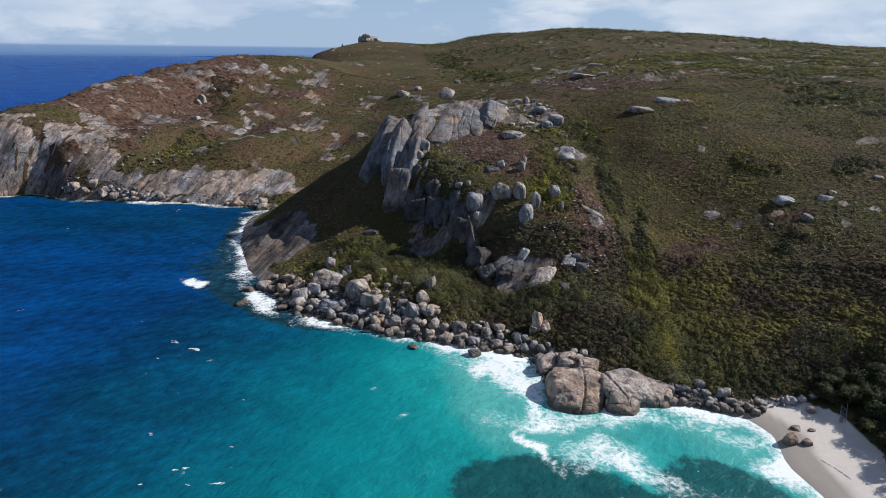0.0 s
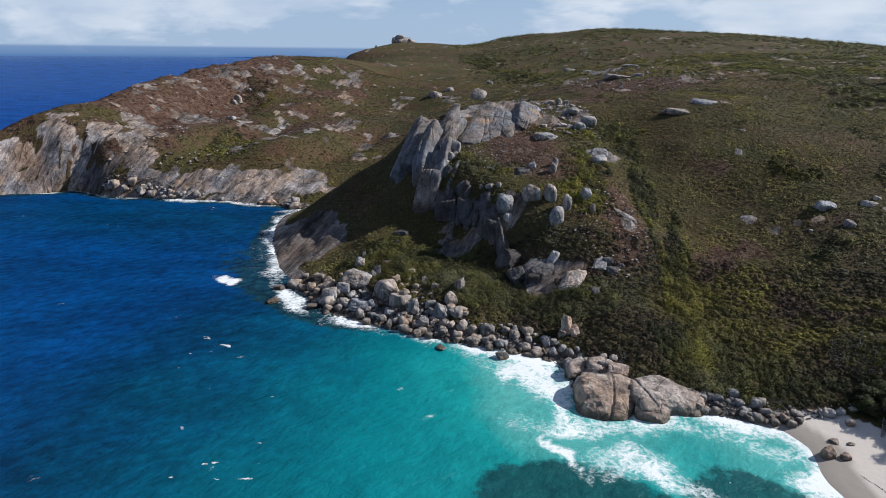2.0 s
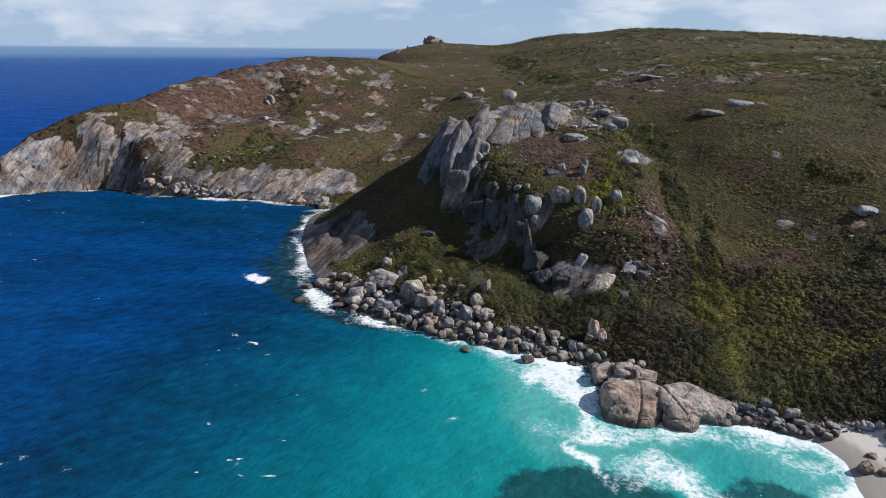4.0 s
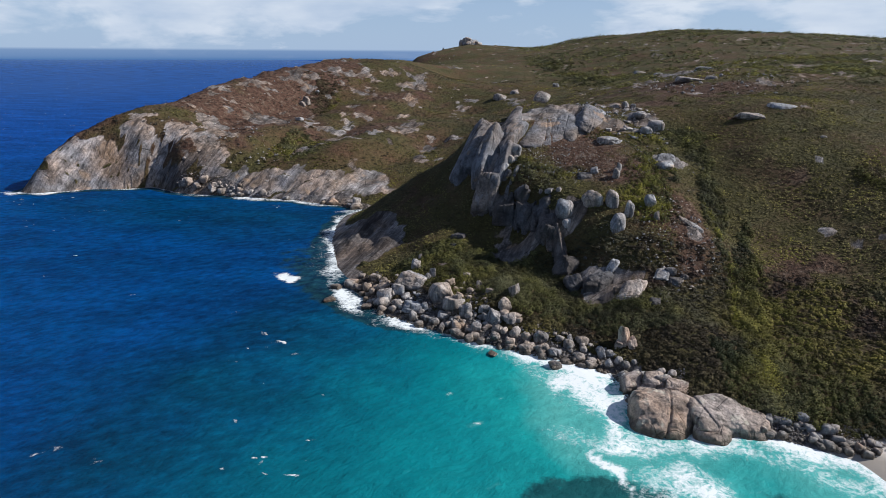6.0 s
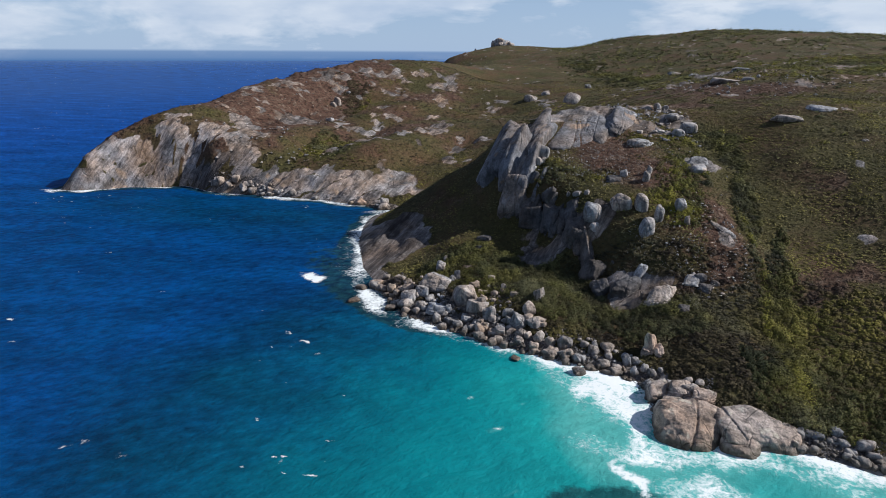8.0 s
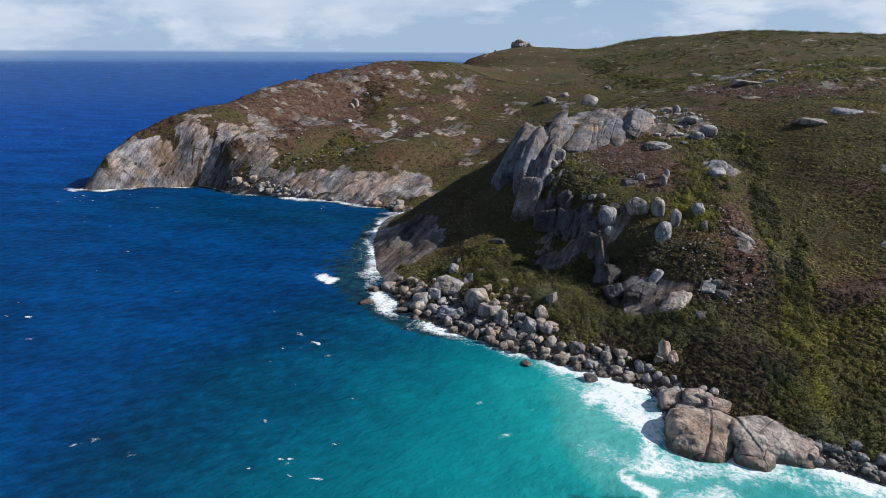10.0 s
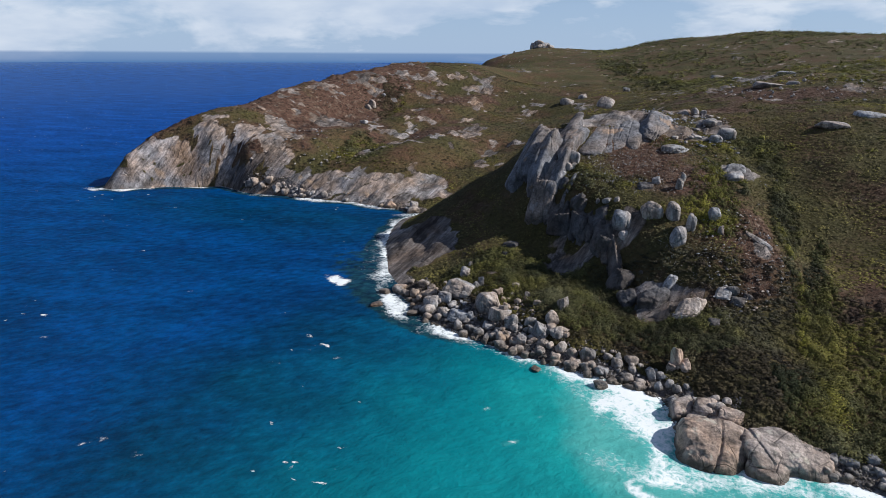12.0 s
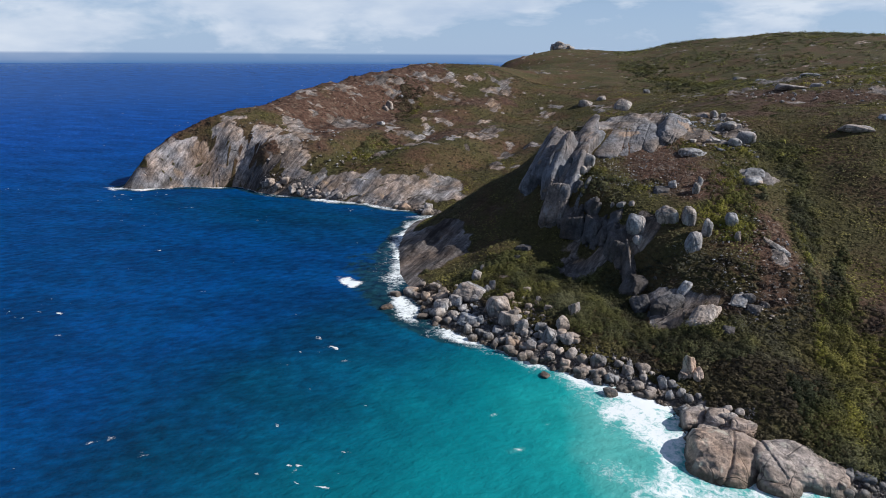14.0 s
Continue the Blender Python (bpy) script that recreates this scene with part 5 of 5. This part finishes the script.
def limb(bm, a, b, ra, rb):
    """A tapered six-sided limb from a to b."""
    a, b = Vector(a), Vector(b)
    way = (b - a).normalized()
    side = way.orthogonal().normalized()
    other = way.cross(side)
    rings = []
    for p, r in ((a, ra), (a.lerp(b, 0.5) + side * 0.12 * ra, (ra + rb) / 2), (b, rb)):
        rings.append([bm.verts.new(p + r * (side * math.cos(k * math.pi / 3) + other * math.sin(k * math.pi / 3))) for k in range(6)])
    for lo, hi in zip(rings[:-1], rings[1:]):
        for k in range(6):
            bm.faces.new((lo[k], lo[(k + 1) % 6], hi[(k + 1) % 6], hi[k]))
    bm.faces.new(rings[-1])


def coastal_tree(seed, tall, spread):
    """A low spreading tree: a leaning trunk with limbs, and a crown of many leaf sprays in uneven lobes."""
    rng = np.random.RandomState(seed)
    root = tagged(new("tree"), "dark green spreading tree at the edge of the sand", "tree", "trees behind the beach")
    bm = bmesh.new()
    fork = (rng.uniform(-0.4, 0.4), rng.uniform(-0.4, 0.4), 0.45 * tall)
    limb(bm, (0, 0, -0.4), fork, 0.22, 0.15)
    lobes = []
    for k in range(7):
        a = k * 0.9 + rng.uniform(-0.3, 0.3)
        reach = spread * rng.uniform(0.35, 0.75)
        tip = (fork[0] + reach * math.cos(a), fork[1] + reach * math.sin(a), tall * rng.uniform(0.62, 0.86))
        limb(bm, fork, tip, 0.10, 0.03)
        lobes.append((*tip, spread * rng.uniform(0.38, 0.6)))
    me = bpy.data.meshes.new("trunk")
    bm.to_mesh(me)
    bm.free()
    me.materials.append(BARK)
    trunk = new("trunk", me)
    trunk.parent, trunk["label"] = root, "grey-brown leaning trunk with limbs"
    lobes = np.array(lobes)
    crown = shrubs("crown", lobes[:, 0], lobes[:, 1], lobes[:, 2] - 0.3, lobes[:, 3], lobes[:, 3] * 0.75, TREE_AND_SHADE, "dense dark green crown", 90, seed, 0.2)
    del crown["kind"], crown["category"]
    crown.parent = root
    return root


TREES = [coastal_tree(61, 4.6, 2.6), coastal_tree(62, 5.4, 2.9), coastal_tree(63, 3.8, 2.4)]
spots = []
rng = np.random.RandomState(65)
while len(spots) < 30:
    tx, ty = rng.uniform(99, 122), rng.uniform(86, 147)
    if sample(GSAND, np.array([tx]), np.array([ty]))[0] < 0.25 and all(math.hypot(tx - a, ty - b) > 2.6 for a, b in spots):
        spots.append((tx, ty))
for k, (tx, ty) in enumerate(spots):
    m = Matrix.LocRotScale((tx, ty, ground_z(tx, ty)), Euler((0, 0, 2.4 * k)), Vector((1, 1, 1)) * rng.uniform(0.8, 1.15))
    if k < 3:
        TREES[k].matrix_basis = m
    else:
        copy_thing(TREES[k % 3], Matrix.Translation(m.translation) @ Euler((0, 0, 2.4 * k)).to_matrix().to_4x4())


# ---- the far distance ----
def far_range():
    """Low hills on the horizon beyond the plateau, blue haze put into their colour."""
    m, n = material("far_hill_haze")
    # the blue is distance haze mixed into the base colour
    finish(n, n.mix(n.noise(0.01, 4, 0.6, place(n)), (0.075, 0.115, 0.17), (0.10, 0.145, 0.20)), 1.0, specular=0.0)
    u, v = np.meshgrid(np.linspace(0, 1, 90), np.linspace(0, 1, 12))
    x, y = 2010 + 900 * u + 250 * v * 0.6, 3800 - 560 * u + 250 * v
    crest = 96 + 26 * np.exp(-(((u - 0.36) / 0.16) ** 2)) + 12 * np.exp(-(((u - 0.75) / 0.1) ** 2)) + 6 * fbm(x, y, 160, 4)
    z = crest * np.sin(np.clip(v * 1.2, 0, 1) * math.pi / 2) ** 0.6 * smooth(0, 0.1, u) * smooth(1, 0.9, u) - 4
    return tagged(sheet("far_hills", x, y, z, m), "hills on the far horizon, haze painted in as blue colour", "hills", kind="structure")


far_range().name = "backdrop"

# the tor on its hill: stacked blocks and a lone stone beside them
for k, (x, y, a, b, c, up_by) in enumerate([(-176, 1438, 15, 10, 10, 7), (-164, 1440, 14, 9, 8, 5), (-188, 1436, 9, 7, 10, 6), (-152, 1442, 10, 7, 6, 3), (-172, 1430, 16, 6, 5, 3)]):
    me = rock_mesh("hill_tor", 500 + k, 4, (a, b, c), 10.0, 10, 0.05, 2, GRANITE_PALE)
    put_rock("hill_tor", me, x, y, ground_z(x, y) + up_by, 0.4 * k, "stacked pale granite blocks crowning a distant hill", "hilltop tor")
me = rock_mesh("standing_stone", 510, 4, (4.2, 3, 6.0), 8.0, 9, 0.05, 1, GRANITE)
put_rock("standing_stone", me, -229, 1432, ground_z(-229, 1432) + 8.5, 0.3, "lone dark upright stone on the hill shoulder")

# ---- loose stones on the slopes ----
rng = np.random.RandomState(91)


def strewn(name, cx, cy, rx, ry, count, low, high, mat, label, seed):
    a, r = rng.uniform(0, 6.28, count), np.sqrt(rng.rand(count))
    x, y = cx + rx * r * np.cos(a) + rng.normal(0, 1, count), cy + ry * r * np.sin(a) + rng.normal(0, 1.5, count)
    s = low + (high - low) * rng.rand(count) ** 2.5
    return stones(name, x, y, sample(GZ, x, y) + 0.4 * s + 0.4, s, mat, label, seed)


strewn("pale_stones", 54, 232, 14, 24, 210, 0.3, 0.85, GRANITE_PALE, "pale broken stones strewn over the burnt slope", 1)
strewn("crag_stones", 42, 340, 24, 26, 240, 0.35, 1.3, GRANITE, "angular grey stones scattered on the crag top", 2)
strewn("slope_stones", 40, 285, 34, 30, 90, 0.25, 0.8, GRANITE, "scattered grey stones between the shrubs", 3)
strewn("plateau_stones", 120, 450, 50, 70, 160, 0.5, 1.8, GRANITE_PALE, "pale stones showing through plateau heath", 4)
strewn("crag_stones", 8, 288, 20, 14, 260, 0.25, 0.75, GRANITE_PALE, "pale broken stones over the crag's red soil", 9)
strewn("hill_stones", 150, 200, 30, 40, 30, 0.25, 0.6, GRANITE_PALE, "small pale stones on the heath slope", 5)
strewn("headland_stones", -200, 540, 50, 90, 60, 0.4, 1.3, GRANITE, "pale stones on the far headland heath", 6)
strewn("cliff_stones", -225, 410, 60, 30, 110, 0.6, 1.6, GRANITE, "fallen blocks on the far sea cliff", 7)

# ---- dead scrub ----
WOOD_GREY, n = material("weathered_wood")
finish(n, n.mix(n.noise(2.0, 4, 0.6, place(n)), (0.20, 0.18, 0.165), (0.36, 0.34, 0.32)), 0.85)


def twigs(name, x, y, z, length, thick, mat, label, seed):
    """Bare sticks leaning every way, joined in one mesh."""
    rng = np.random.RandomState(seed)
    n = len(x)
    d = rng.normal(size=(n, 3)) * (1, 1, 0.7)
    d[:, 2] = np.abs(d[:, 2]) + 0.25
    d /= np.linalg.norm(d, axis=1, keepdims=True)
    side = np.cross(d, (0.3, 0.2, 1.0))
    side /= np.linalg.norm(side, axis=1, keepdims=True)
    other = np.cross(d, side)
    base = np.stack([x, y, z], -1)
    ring = [base + thick * (side * math.cos(a) + other * math.sin(a)) for a in (0, 2.1, 4.2)]
    tip = base + d * length[:, None]
    v = np.stack(ring + [tip], 1).reshape(-1, 3)
    f = (np.array([(0, 1, 3), (1, 2, 3), (2, 0, 3)])[None] + 4 * np.arange(n)[:, None, None]).reshape(-1, 3)
    return tagged(raw_mesh(name, v, f, mat, flat=True), label, "dead shrubs", kind="stuff")


def stick_patch(name, cx, cy, rx, ry, count, label, seed, low=0.7, high=2.0):
    a, r = rng.uniform(0, 6.28, count), np.sqrt(rng.rand(count))
    x, y = cx + rx * r * np.cos(a), cy + ry * r * np.sin(a)
    return twigs(name, x, y, sample(GZ, x, y) + rng.uniform(0.2, 1.3, count), rng.uniform(low, high, count), 0.055, WOOD_GREY, label, seed)


stick_patch("dead_scrub", 109, 159, 8, 8, 420, "pale bare branches of dead scrub on the slope", 21, 0.6, 1.5)
stick_patch("dry_sticks", 22, 290, 34, 26, 900, "grey dry sticks lying over the burnt crag slope", 22)
stick_patch("dry_sticks", 45, 222, 24, 22, 500, "grey dry sticks among reddish burnt heath", 23)


# ---- beach stairs ----
def box_mesh(name, size, mat):
    bm = bmesh.new()
    bmesh.ops.create_cube(bm, size=1.0)
    bmesh.ops.scale(bm, vec=size, verts=bm.verts)
    bmesh.ops.bevel(bm, geom=bm.edges[:], offset=min(size) * 0.15, segments=1, affect="EDGES")
    me = bpy.data.meshes.new(name)
    bm.to_mesh(me)
    bm.free()
    me.materials.append(mat)
    return me


def part(name, me, parent, m, label=""):
    ob = new(name, me)
    ob.parent = parent
    ob.matrix_basis = m
    if label:
        ob["label"] = label
    return ob


def beam(a, b):
    """The pose of a bar along x from a to b."""
    a, b = Vector(a), Vector(b)
    return Matrix.Translation((a + b) / 2) @ (b - a).to_track_quat("X", "Z").to_matrix().to_4x4()


def beach_stairs():
    foot, head = Vector((100.6, 132.2, ground_z(100.6, 132.2))), Vector((106.0, 140.8, ground_z(106.0, 140.8) + 0.9))
    root = tagged(new("beach_stairs"), "weathered grey timber stairs with handrails down to the sand", "stairs")
    root.location = foot
    run = head - foot
    count = max(8, round(run.z / 0.18))
    flat = Vector((run.x, run.y, 0)).normalized()
    side = Vector((-flat.y, flat.x, 0))
    tread = box_mesh("step", (0.34, 1.2, 0.06), WOOD_GREY)
    turn = math.atan2(flat.y, flat.x)
    for k in range(count + 1):
        part("step", tread, root, Matrix.Translation(run * (k / count)) @ Matrix.Rotation(turn, 4, "Z"))
    long = run.length
    for s in (-0.62, 0.62):
        part("stringer", box_mesh("stringer", (long, 0.07, 0.26), WOOD_GREY), root, beam(side * s, run + side * s))
        rail = Vector((0, 0, 1.0))
        part("handrail", box_mesh("handrail", (long, 0.08, 0.07), WOOD_GREY), root, beam(side * s + rail, run + side * s + rail))
        for k in range(5):
            part("post", box_mesh("post", (0.09, 0.09, 1.4), WOOD_GREY), root, Matrix.Translation(run * (k / 4) + side * s + Vector((0, 0, 0.32))))
    deck = part("landing", box_mesh("landing", (2.6, 1.8, 0.1), WOOD_GREY), root, Matrix.Translation(run + flat * 1.3) @ Matrix.Rotation(turn, 4, "Z"), "sun-bleached timber landing")
    return root, deck


beach_stairs()

# the strand line: dark weed left on the sand
WEED, n = material("beach_weed")
finish(n, n.mix(n.noise(3.0, 3, 0.6, place(n)), (0.05, 0.035, 0.025), (0.11, 0.08, 0.055)), 0.9)
k = np.linspace(0, 1, 260)
x = 88 + 4.5 * k + 0.9 * np.sin(5 * k) + rng.normal(0, 0.10, 260)
y = 119 - 22 * k + rng.normal(0, 0.2, 260)
pick = value_noise(k * 9, k * 0 + 3.5) > 0.45
stones("beach_weed", x[pick], y[pick], sample(GZ, x[pick], y[pick]) + 0.02, np.full(pick.sum(), 0.10), WEED, "dark line of washed-up weed on the sand", 8)
